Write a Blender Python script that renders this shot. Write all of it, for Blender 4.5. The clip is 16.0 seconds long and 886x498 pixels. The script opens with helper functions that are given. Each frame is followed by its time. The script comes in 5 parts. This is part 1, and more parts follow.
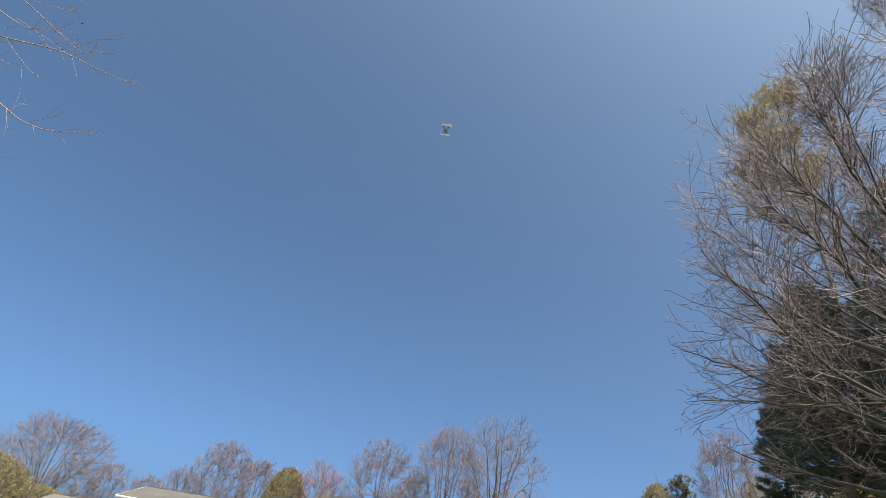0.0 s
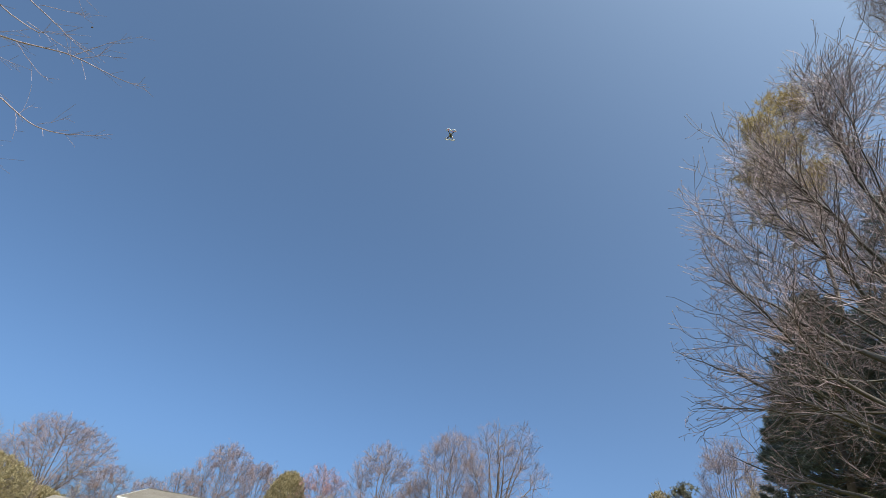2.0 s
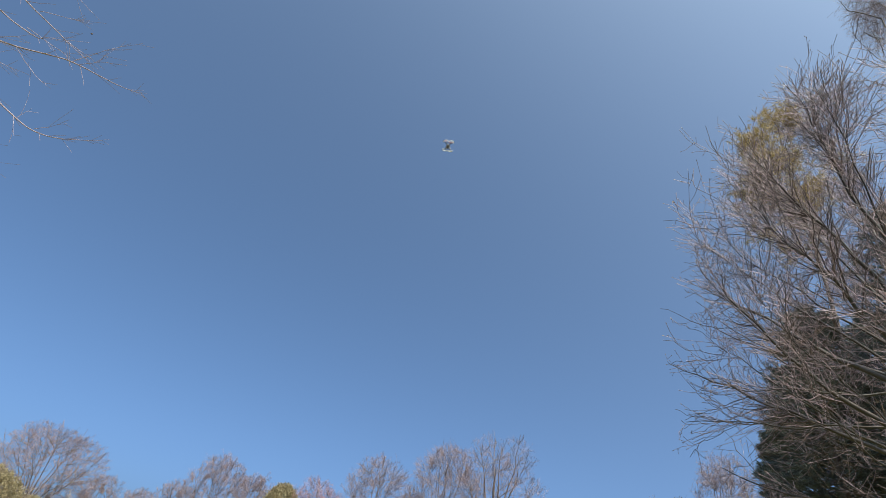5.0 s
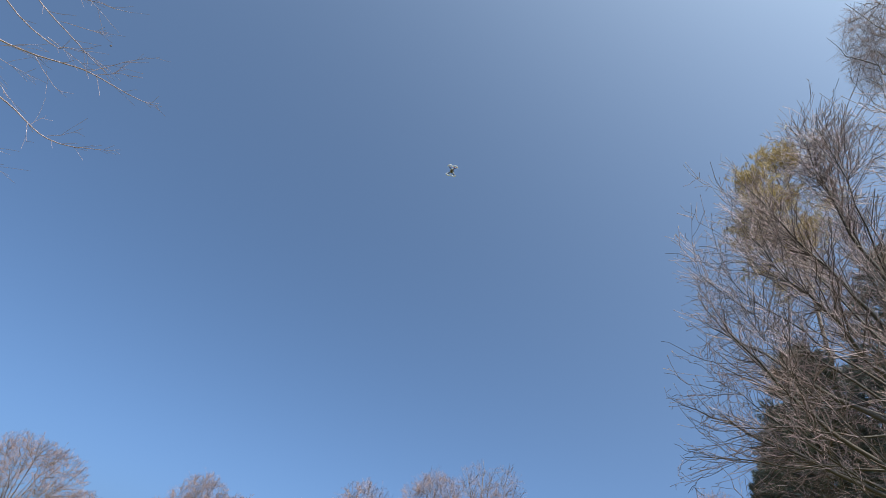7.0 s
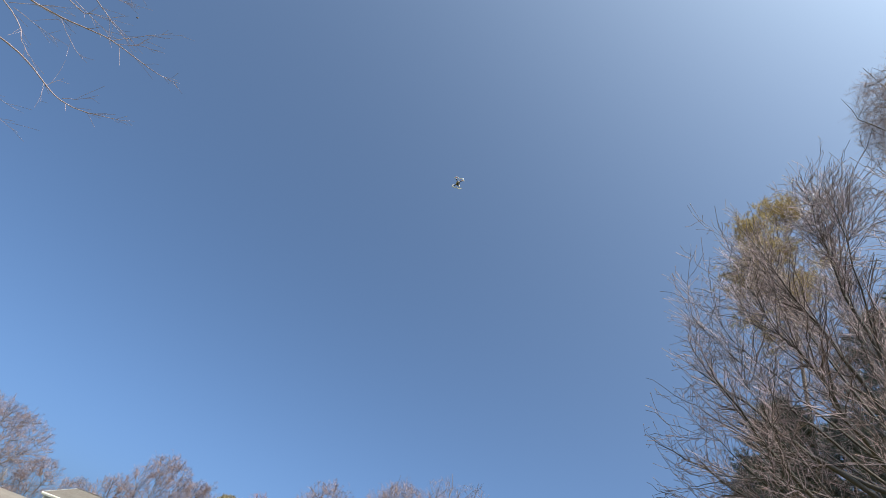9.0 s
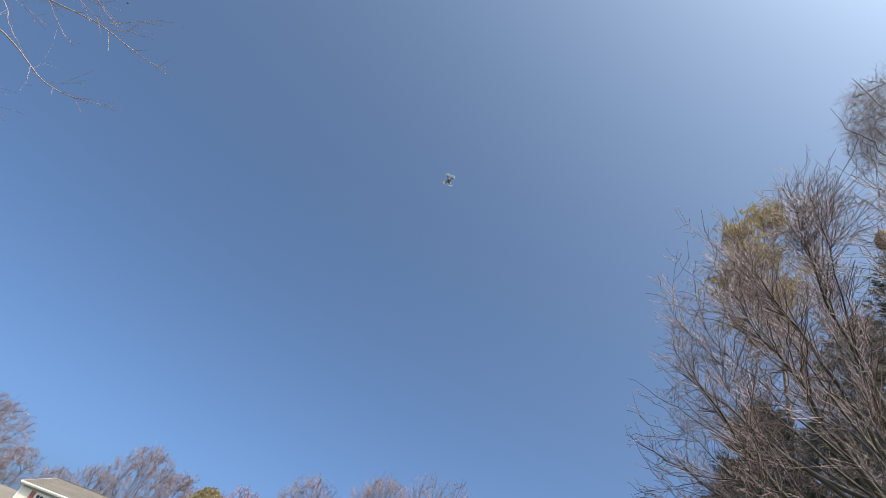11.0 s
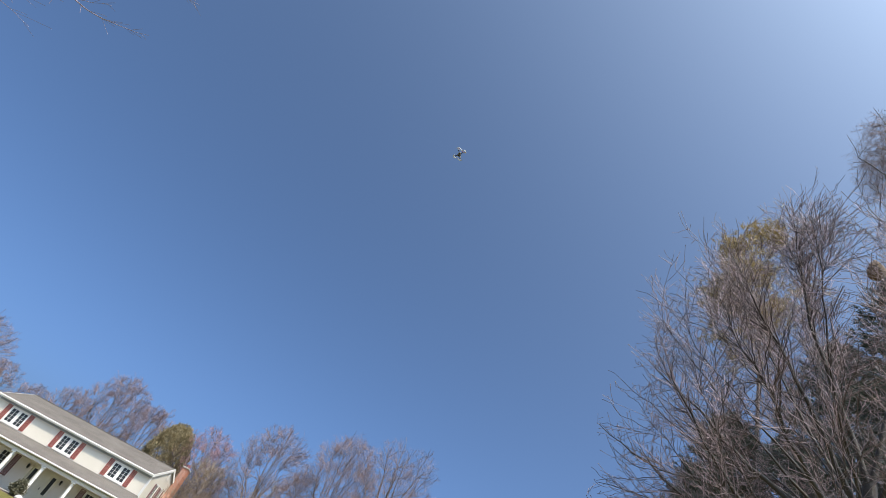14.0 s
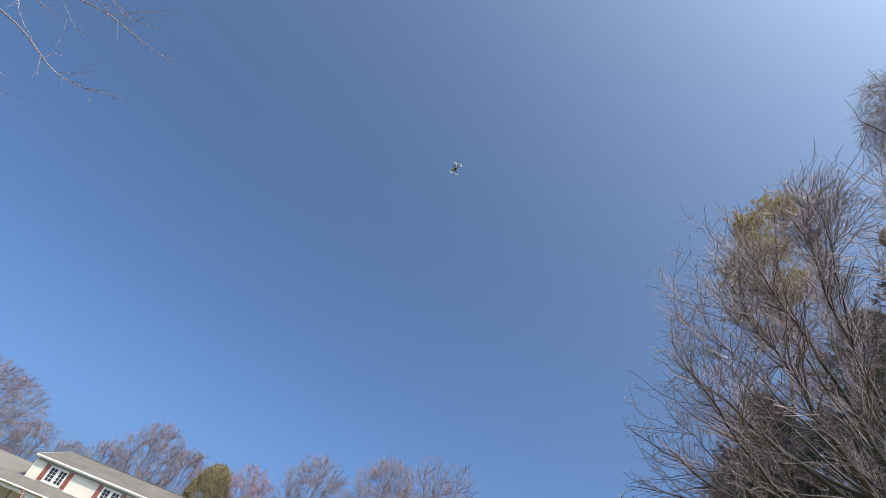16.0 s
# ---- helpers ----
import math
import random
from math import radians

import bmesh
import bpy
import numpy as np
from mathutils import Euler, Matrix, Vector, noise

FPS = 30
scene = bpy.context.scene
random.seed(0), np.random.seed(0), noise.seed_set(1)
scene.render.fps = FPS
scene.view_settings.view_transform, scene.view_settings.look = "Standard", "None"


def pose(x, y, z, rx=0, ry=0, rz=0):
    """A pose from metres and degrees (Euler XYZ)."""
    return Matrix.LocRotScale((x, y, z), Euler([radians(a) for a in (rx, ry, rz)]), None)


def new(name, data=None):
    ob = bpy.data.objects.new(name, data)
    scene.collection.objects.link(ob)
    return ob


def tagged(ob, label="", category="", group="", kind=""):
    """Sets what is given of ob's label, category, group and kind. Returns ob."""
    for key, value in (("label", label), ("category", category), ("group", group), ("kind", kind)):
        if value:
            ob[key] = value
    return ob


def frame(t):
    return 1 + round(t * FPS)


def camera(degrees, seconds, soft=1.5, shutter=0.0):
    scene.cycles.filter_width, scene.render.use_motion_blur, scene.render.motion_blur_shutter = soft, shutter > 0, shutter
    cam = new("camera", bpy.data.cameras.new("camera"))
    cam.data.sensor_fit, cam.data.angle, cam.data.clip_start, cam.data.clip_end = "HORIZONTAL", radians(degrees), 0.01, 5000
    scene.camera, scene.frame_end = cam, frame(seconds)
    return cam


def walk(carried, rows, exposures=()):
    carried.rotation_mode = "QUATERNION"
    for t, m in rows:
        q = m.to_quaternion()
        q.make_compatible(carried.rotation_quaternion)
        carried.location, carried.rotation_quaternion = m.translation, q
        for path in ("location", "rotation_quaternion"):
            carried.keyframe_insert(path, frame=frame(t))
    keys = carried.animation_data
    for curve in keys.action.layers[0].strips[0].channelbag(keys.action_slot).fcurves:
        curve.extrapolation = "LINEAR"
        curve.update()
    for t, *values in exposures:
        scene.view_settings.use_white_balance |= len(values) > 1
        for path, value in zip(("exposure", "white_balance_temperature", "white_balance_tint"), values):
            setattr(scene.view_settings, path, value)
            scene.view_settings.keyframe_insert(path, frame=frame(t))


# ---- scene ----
cam = camera(78.76, 16.0, soft=0.8)
PATH = [
    (0, 0.061, 0.025, 1.666, 123.60, -8.43, -0.19),
    (0.5, 0.060, 0.027, 1.666, 123.38, -8.02, -0.06),
    (1, 0.066, 0.024, 1.670, 123.39, -7.50, 0.65),
    (1.5, 0.064, 0.022, 1.663, 123.74, -8.06, 0.26),
    (2, 0.047, 0.014, 1.662, 124.06, -9.00, -0.17),
    (2.5, 0.050, 0.024, 1.663, 124.20, -9.45, -0.41),
    (3, 0.054, 0.029, 1.663, 124.30, -9.14, -0.28),
    (3.5, 0.059, 0.023, 1.665, 124.28, -9.08, -0.51),
    (6, 0.096, 0.022, 1.626, 126.14, -9.76, -1.21),
    (6.5, 0.034, 0.015, 1.631, 126.56, -9.48, -2.01),
    (7, -0.013, 0.021, 1.610, 128.27, -11.03, -2.59),
    (7.5, -0.033, 0.025, 1.601, 128.60, -13.25, -4.55),
    (8, -0.036, 0.028, 1.598, 129.55, -14.22, -5.99),
    (8.5, -0.034, 0.028, 1.603, 130.19, -14.91, -6.47),
    (9, -0.036, 0.025, 1.601, 130.59, -16.23, -7.54),
    (9.2, -0.034, 0.016, 1.599, 130.51, -16.57, -9.02),
    (11.5, -0.001, 0.023, 1.601, 131.06, -16.74, -9.41),
    (12, -0.010, 0.017, 1.619, 131.36, -16.75, -9.29),
    (12.5, -0.023, 0.002, 1.628, 131.80, -17.16, -9.56),
    (13, -0.042, -0.002, 1.622, 132.84, -19.25, -12.13),
    (13.3, -0.092, 0.005, 1.547, 133.19, -23.03, -16.32),
    (13.4, -0.119, 0.031, 1.492, 130.77, -24.14, -17.40),
    (13.5, -0.144, 0.053, 1.442, 130.07, -25.28, -17.94),
    (13.6, -0.130, 0.054, 1.462, 129.58, -25.01, -17.60),
    (14, -0.030, -0.019, 1.493, 129.98, -22.50, -15.01),
    (14.5, 0.044, -0.074, 1.582, 129.29, -19.25, -11.43),
    (15, 0.051, -0.087, 1.617, 128.73, -18.50, -10.15),
    (15.5, 0.060, -0.095, 1.621, 129.12, -19.13, -10.57),
    (16, 0.054, -0.102, 1.638, 129.09, -18.05, -9.19),
]
EXPOSURES = [(0.0, 1.16, 5770, -11), (9.0, 1.18, 5790, -8), (12.6, 1.15, 5620, -5), (13.4, 0.98, 5520, -4), (14.5, 1.01, 5490, -4), (16.0, 1.08, 5480, -5)]
walk(cam, [(r[0], pose(*r[1:])) for r in PATH], EXPOSURES)

# ---- sky and sun ----
SUN_AZ, SUN_EL = 139.0, 58.0          # degrees clockwise from +y, and above the horizon
world = bpy.data.worlds.new("world")
scene.world = world
world.use_nodes = True
wn, wl = world.node_tree.nodes, world.node_tree.links
wn.clear()
sky = wn.new("ShaderNodeTexSky")
sky.sky_type, sky.sun_disc = "NISHITA", False
sky.sun_elevation, sky.sun_rotation = radians(SUN_EL), radians(SUN_AZ)
sky.altitude, sky.air_density, sky.dust_density, sky.ozone_density = 50.0, 0.3, 5.0, 6.2
back = wn.new("ShaderNodeBackground")
back.inputs["Strength"].default_value = 0.145
wout = wn.new("ShaderNodeOutputWorld")
wl.new(sky.outputs[0], back.inputs["Color"])
wl.new(back.outputs[0], wout.inputs["Surface"])

sun_data = bpy.data.lights.new("sun", "SUN")
sun_data.energy, sun_data.angle, sun_data.color = 3.1, radians(0.53), (1.0, 0.735, 0.54)
sun = new("sun", sun_data)
toward = Vector((math.sin(radians(SUN_AZ)) * math.cos(radians(SUN_EL)), math.cos(radians(SUN_AZ)) * math.cos(radians(SUN_EL)), math.sin(radians(SUN_EL))))
sun.matrix_world = Matrix.Translation((20, 0, 60)) @ toward.to_track_quat("Z", "Y").to_matrix().to_4x4()


# ---- materials ----
def material(name, dark, light, rough=0.8, scale=4.0, fine=40.0, bump=0.3, metal=0.0, stretch=(1, 1, 1), per_object=0.0, per_island=0.0):
    """Two-scale noise between two colours, with relief; object coordinates in metres."""
    m = bpy.data.materials.new(name)
    m.use_nodes = True
    n, l = m.node_tree.nodes, m.node_tree.links
    bsdf = n["Principled BSDF"]
    bsdf.inputs["Roughness"].default_value, bsdf.inputs["Metallic"].default_value = rough, metal
    co = n.new("ShaderNodeTexCoord")
    mp = n.new("ShaderNodeMapping")
    mp.inputs["Scale"].default_value = stretch
    l.new(co.outputs["Object"], mp.inputs["Vector"])
    big, small = n.new("ShaderNodeTexNoise"), n.new("ShaderNodeTexNoise")
    big.inputs["Scale"].default_value, small.inputs["Scale"].default_value = scale, fine
    big.inputs["Detail"].default_value, small.inputs["Detail"].default_value = 4, 3
    l.new(mp.outputs[0], big.inputs["Vector"])
    l.new(mp.outputs[0], small.inputs["Vector"])
    add = n.new("ShaderNodeMath")
    add.operation = "MULTIPLY_ADD"
    add.inputs[1].default_value = 0.55
    l.new(big.outputs["Fac"], add.inputs[0])
    half = n.new("ShaderNodeMath")
    half.operation = "MULTIPLY"
    half.inputs[1].default_value = 0.45
    l.new(small.outputs["Fac"], half.inputs[0])
    l.new(half.outputs[0], add.inputs[2])
    ramp = n.new("ShaderNodeValToRGB")
    ramp.color_ramp.elements[0].position, ramp.color_ramp.elements[1].position = 0.3, 0.7
    ramp.color_ramp.elements[0].color, ramp.color_ramp.elements[1].color = (*dark, 1), (*light, 1)
    l.new(add.outputs[0], ramp.inputs[0])
    colour = ramp.outputs[0]
    for amount, kind, socket in ((per_object, "ShaderNodeObjectInfo", "Random"), (per_island, "ShaderNodeNewGeometry", "Random Per Island")):
        if amount:
            src = n.new(kind)
            rng = n.new("ShaderNodeMapRange")
            rng.inputs["To Min"].default_value, rng.inputs["To Max"].default_value = 1 - amount, 1 + amount
            l.new(src.outputs[socket], rng.inputs["Value"])
            hsv = n.new("ShaderNodeHueSaturation")
            l.new(rng.outputs[0], hsv.inputs["Value"])
            l.new(colour, hsv.inputs["Color"])
            colour = hsv.outputs[0]
    l.new(colour, bsdf.inputs["Base Color"])
    if bump:
        b = n.new("ShaderNodeBump")
        b.inputs["Strength"].default_value, b.inputs["Distance"].default_value = bump, 0.02
        l.new(small.outputs["Fac"], b.inputs["Height"])
        l.new(b.outputs[0], bsdf.inputs["Normal"])
    return m


BARK_NEAR = material("grey_brown_bark", (0.033, 0.028, 0.026), (0.085, 0.072, 0.065), 0.65, 3, 60, 0.4)
TWIG_NEAR = material("smooth_grey_twig", (0.135, 0.100, 0.110), (0.37, 0.278, 0.30), 0.6, 3, 30, 0.1, per_island=0.55)
BARK_TWIG = material("brown_grey_branch", (0.046, 0.035, 0.038), (0.135, 0.104, 0.112), 0.6, 3, 30, 0.2, per_island=0.4)
BUD = material("brown_bud", (0.15, 0.11, 0.10), (0.27, 0.21, 0.195), 0.55, 8, 60, 0.1)
BARK_FAR = material("grey_bark", (0.085, 0.064, 0.056), (0.185, 0.146, 0.127), 0.85, 1.5, 20, 0.4)
TWIG_FAR = material("mauve_brown_twig", (0.182, 0.128, 0.122), (0.305, 0.222, 0.214), 0.8, 0.6, 6, 0, per_island=0.3)
TWIG_RED = material("red_budding_twig", (0.25, 0.138, 0.135), (0.38, 0.225, 0.218), 0.8, 0.6, 6, 0, per_island=0.3)
TWIG_BROWN = material("brown_brush_twig", (0.20, 0.15, 0.10), (0.34, 0.27, 0.18), 0.85, 0.6, 6, 0, per_island=0.3)
BIRCH = material("pale_grey_twig", (0.155, 0.113, 0.12), (0.38, 0.30, 0.312), 0.55, 5, 40, 0.15, per_island=0.25)
SPRUCE = material("dark_spruce_needles", (0.066, 0.080, 0.076), (0.15, 0.165, 0.145), 0.5, 1.2, 12, 0, per_island=0.4)
PINE = material("yellow_green_pine_needles", (0.25, 0.188, 0.08), (0.44, 0.342, 0.15), 0.6, 0.8, 9, 0, per_island=0.4)
PINE_DARK = material("dark_pine_needles", (0.10, 0.10, 0.065), (0.19, 0.18, 0.115), 0.6, 0.8, 9, 0, per_island=0.4)
OLIVE = material("olive_evergreen_foliage", (0.27, 0.228, 0.128), (0.39, 0.33, 0.185), 0.75, 0.7, 8, 0, per_island=0.4)
YELLOW_GREEN = material("yellow_green_foliage", (0.25, 0.215, 0.08), (0.38, 0.325, 0.13), 0.75, 0.7, 8, 0, per_island=0.35)
GRASS = material("spring_lawn", (0.095, 0.098, 0.024), (0.165, 0.145, 0.048), 0.9, 0.3, 7.0, 0.5)
BLADE = material("grass_blade", (0.105, 0.11, 0.028), (0.185, 0.163, 0.058), 0.7, 0.4, 9.0, 0, per_island=0.35)
SIDING = material("cream_vinyl_siding", (0.63, 0.58, 0.49), (0.70, 0.65, 0.56), 0.55, 0.5, 20, 0.05)
SHINGLE = material("taupe_asphalt_shingle", (0.125, 0.112, 0.098), (0.20, 0.182, 0.162), 0.9, 0.6, 9, 0.5, stretch=(1, 1, 3))
TRIM = material("white_painted_trim", (0.72, 0.70, 0.65), (0.82, 0.80, 0.75), 0.45, 2, 30, 0.05)
SOFFIT = material("grey_soffit", (0.30, 0.32, 0.35), (0.38, 0.40, 0.43), 0.7, 2, 20, 0.05)
SHUTTER = material("brick_red_shutter", (0.26, 0.075, 0.06), (0.36, 0.12, 0.10), 0.6, 2, 20, 0.1)
SHUTTER_DARK = material("maroon_shutter", (0.13, 0.05, 0.055), (0.20, 0.085, 0.085), 0.6, 2, 20, 0.1)
DOORPAINT = material("cream_door_paint", (0.62, 0.58, 0.44), (0.72, 0.68, 0.54), 0.5, 2, 25, 0.05)
MORTAR = material("grey_mortar", (0.30, 0.27, 0.24), (0.42, 0.39, 0.35), 0.95, 6, 60, 0.3)
CONCRETE = material("pale_concrete", (0.28, 0.265, 0.245), (0.40, 0.38, 0.35), 0.9, 1, 25, 0.3)
STONE = material("pale_boulder", (0.42, 0.40, 0.37), (0.62, 0.60, 0.56), 0.9, 3, 25, 0.6)
DARKMETAL = material("black_metal", (0.02, 0.02, 0.02), (0.05, 0.05, 0.05), 0.45, 5, 50, 0.1, metal=0.6)
NEST = material("brown_paper_nest", (0.13, 0.09, 0.06), (0.27, 0.20, 0.14), 0.9, 12, 60, 0.5, stretch=(1, 1, 4))
SCRAP = material("white_plastic_scrap", (0.80, 0.80, 0.80), (0.9, 0.9, 0.9), 0.3, 10, 60, 0.1)
LEAF = material("dry_brown_leaf", (0.05, 0.035, 0.025), (0.10, 0.07, 0.05), 0.8, 20, 90, 0.2)
MULCH = material("dark_mulch", (0.07, 0.05, 0.035), (0.16, 0.12, 0.085), 0.95, 3, 25, 0.6)
SHELL_DARK = material("dark_plastic", (0.02, 0.02, 0.025), (0.05, 0.045, 0.05), 0.4, 20, 90, 0.05)
SHELL_GREY = material("pale_grey_plastic", (0.40, 0.385, 0.42), (0.52, 0.50, 0.54), 0.35, 20, 90, 0.05)
SHELL_WHITE = material("white_plastic", (0.75, 0.75, 0.76), (0.85, 0.85, 0.86), 0.35, 20, 90, 0.05)
SHELL_RED = material("red_plastic", (0.50, 0.08, 0.07), (0.62, 0.13, 0.11), 0.35, 20, 90, 0.05)
FLAG_RED = material("red_cloth", (0.38, 0.045, 0.05), (0.50, 0.08, 0.08), 0.9, 6, 80, 0.1)
FLAG_WHITE = material("white_cloth", (0.70, 0.69, 0.67), (0.80, 0.79, 0.77), 0.9, 6, 80, 0.1)

for dull in (GRASS, BLADE, SHINGLE):
    dull.node_tree.nodes["Principled BSDF"].inputs["Specular IOR Level"].default_value = 0.08

GLASS = bpy.data.materials.new("window_glass")
GLASS.use_nodes = True
_g = GLASS.node_tree.nodes["Principled BSDF"]
_g.inputs["Base Color"].default_value = (0.035, 0.04, 0.045, 1)
_g.inputs["Roughness"].default_value = 0.06


# ---- mesh helpers ----
def mesh_of(name, verts, faces):
    """A mesh from an array of corners and an array of faces, all with the same number of corners."""
    verts, faces = np.asarray(verts, np.float32), np.asarray(faces, np.int32)
    me = bpy.data.meshes.new(name)
    k = faces.shape[1]
    me.vertices.add(len(verts))
    me.vertices.foreach_set("co", verts.ravel())
    me.loops.add(faces.size)
    me.loops.foreach_set("vertex_index", faces.ravel())
    me.polygons.add(len(faces))
    me.polygons.foreach_set("loop_start", np.arange(0, faces.size, k, dtype=np.int32))
    me.polygons.foreach_set("loop_total", np.full(len(faces), k, np.int32))
    me.update(calc_edges=True)
    return me


def put(name, me, mat, parent=None, label="", kind="", m=None):
    """Links a mesh as one object, as a part where a parent is given."""
    if mat and not me.materials:
        me.materials.append(mat)
    ob = new(name, me)
    if parent:
        ob.parent = parent
    if m is not None:
        ob.matrix_basis = m
    return tagged(ob, label, kind=kind)


def part(name, bm, mat, parent=None, label="", m=None, smooth=False):
    me = bpy.data.meshes.new(name)
    bm.to_mesh(me)
    bm.free()
    if smooth:
        me.polygons.foreach_set("use_smooth", [True] * len(me.polygons))
    return put(name, me, mat, parent, label, m=m)


def box(bm, x0, x1, y0, y1, z0, z1, bevel=0.0):
    r = bmesh.ops.create_cube(bm, size=1.0, matrix=Matrix.Translation(((x0 + x1) / 2, (y0 + y1) / 2, (z0 + z1) / 2)) @ Matrix.Diagonal((x1 - x0, y1 - y0, z1 - z0, 1)))
    if bevel:
        es = list({e for v in r["verts"] for e in v.link_edges})
        bmesh.ops.bevel(bm, geom=es, offset=bevel, segments=1, affect="EDGES", profile=0.5)
    return bm


def boxed(name, x0, x1, y0, y1, z0, z1, mat, parent, label="", bevel=0.0):
    return part(name, box(bmesh.new(), x0, x1, y0, y1, z0, z1, bevel), mat, parent, label)


def prism(points, y0, y1, axis="y"):
    """A slab: a polygon in (x, z) pushed along y, or in (y, z) pushed along x."""
    bm = bmesh.new()
    mk = (lambda p, d: (p[0], d, p[1])) if axis == "y" else (lambda p, d: (d, p[0], p[1]))
    a = [bm.verts.new(mk(p, y0)) for p in points]
    b = [bm.verts.new(mk(p, y1)) for p in points]
    bm.faces.new(a)
    bm.faces.new(b[::-1])
    for i in range(len(points)):
        j = (i + 1) % len(points)
        bm.faces.new((a[i], b[i], b[j], a[j]))
    bmesh.ops.recalc_face_normals(bm, faces=bm.faces)
    return bm


def slab(corners, thick):
    """A plate of even thickness under four corners."""
    bm = bmesh.new()
    c = [Vector(p) for p in corners]
    nrm = (c[1] - c[0]).cross(c[2] - c[0]).normalized()
    if nrm.z < 0:
        nrm = -nrm
    a = [bm.verts.new(p) for p in c]
    b = [bm.verts.new(p - nrm * thick) for p in c]
    bm.faces.new(a)
    bm.faces.new(b[::-1])
    for i in range(len(c)):
        j = (i + 1) % len(c)
        bm.faces.new((a[i], b[i], b[j], a[j]))
    bmesh.ops.recalc_face_normals(bm, faces=bm.faces)
    return bm


def unit(v):
    return v / (np.linalg.norm(v, axis=-1, keepdims=True) + 1e-9)


def tubes(P, R, sides):
    """Corners and faces of tapered tubes along M lines of n points: P (M, n, 3), R (M, n)."""
    M, n, _ = P.shape
    T = unit(np.gradient(P, axis=1))
    ref = np.where(np.abs(T[..., 2:3]) > 0.9, np.array([1.0, 0, 0]), np.array([0, 0, 1.0]))
    a = unit(np.cross(T, ref))
    b = np.cross(T, a)
    ang = np.arange(sides) * 2 * np.pi / sides
    V = P[:, :, None] + R[:, :, None, None] * (a[:, :, None] * np.cos(ang)[:, None] + b[:, :, None] * np.sin(ang)[:, None])
    i = np.arange(M * n * sides).reshape(M, n, sides)
    j = np.roll(i, -1, axis=2)
    F = np.stack([i[:, :-1], j[:, :-1], j[:, 1:], i[:, 1:]], -1)
    return V.reshape(-1, 3), F.reshape(-1, 4)


def joined(*lots):
    verts, faces, k = [], [], 0
    for v, f in lots:
        verts.append(v)
        faces.append(f + k)
        k += len(v)
    return np.concatenate(verts), np.concatenate(faces)


def at(az, el, dist):
    """A place by azimuth and elevation in degrees from the standing point, and its distance along the ground."""
    return np.array([dist * math.sin(radians(az)), dist * math.cos(radians(az)), 1.6 + dist * math.tan(radians(el))])


def smooth_step(a, b, x):
    t = np.clip((x - a) / (b - a), 0, 1)
    return t * t * (3 - 2 * t)


def ground_z(x, y):
    """The lawn is level but for a grassy bank that climbs on one side."""
    dist, az = np.hypot(x, y), np.degrees(np.arctan2(x, y))
    bank = smooth_step(18, 36, az) * (1 - smooth_step(85, 120, az))
    wave = 0.12 * np.sin(x * 0.11 + 1.3) * np.cos(y * 0.09) * smooth_step(12, 40, dist) * (1 - smooth_step(150, 300, dist))
    return 10.3 * bank * smooth_step(9, 37, dist) * (1 - smooth_step(120, 900, dist)) + wave


# ---- ground ----
def build_ground():
    rings = np.concatenate([[0.0], np.geomspace(1.5, 3000, 90)])
    az = np.linspace(0, 2 * np.pi, 181)[:-1]
    x = rings[:, None] * np.sin(az)
    y = rings[:, None] * np.cos(az)
    V = np.stack([x, y, ground_z(x, y)], -1).reshape(-1, 3)
    i = np.arange(len(rings) * 180).reshape(len(rings), 180)
    j = np.roll(i, -1, axis=1)
    F = np.stack([i[:-1], i[1:], j[1:], j[:-1]], -1).reshape(-1, 4)
    me = mesh_of("ground", V, F)
    me.polygons.foreach_set("use_smooth", [True] * len(me.polygons))
    tagged(put("ground", me, GRASS), "short green and straw coloured spring lawn", "lawn", kind="structure")


build_ground()


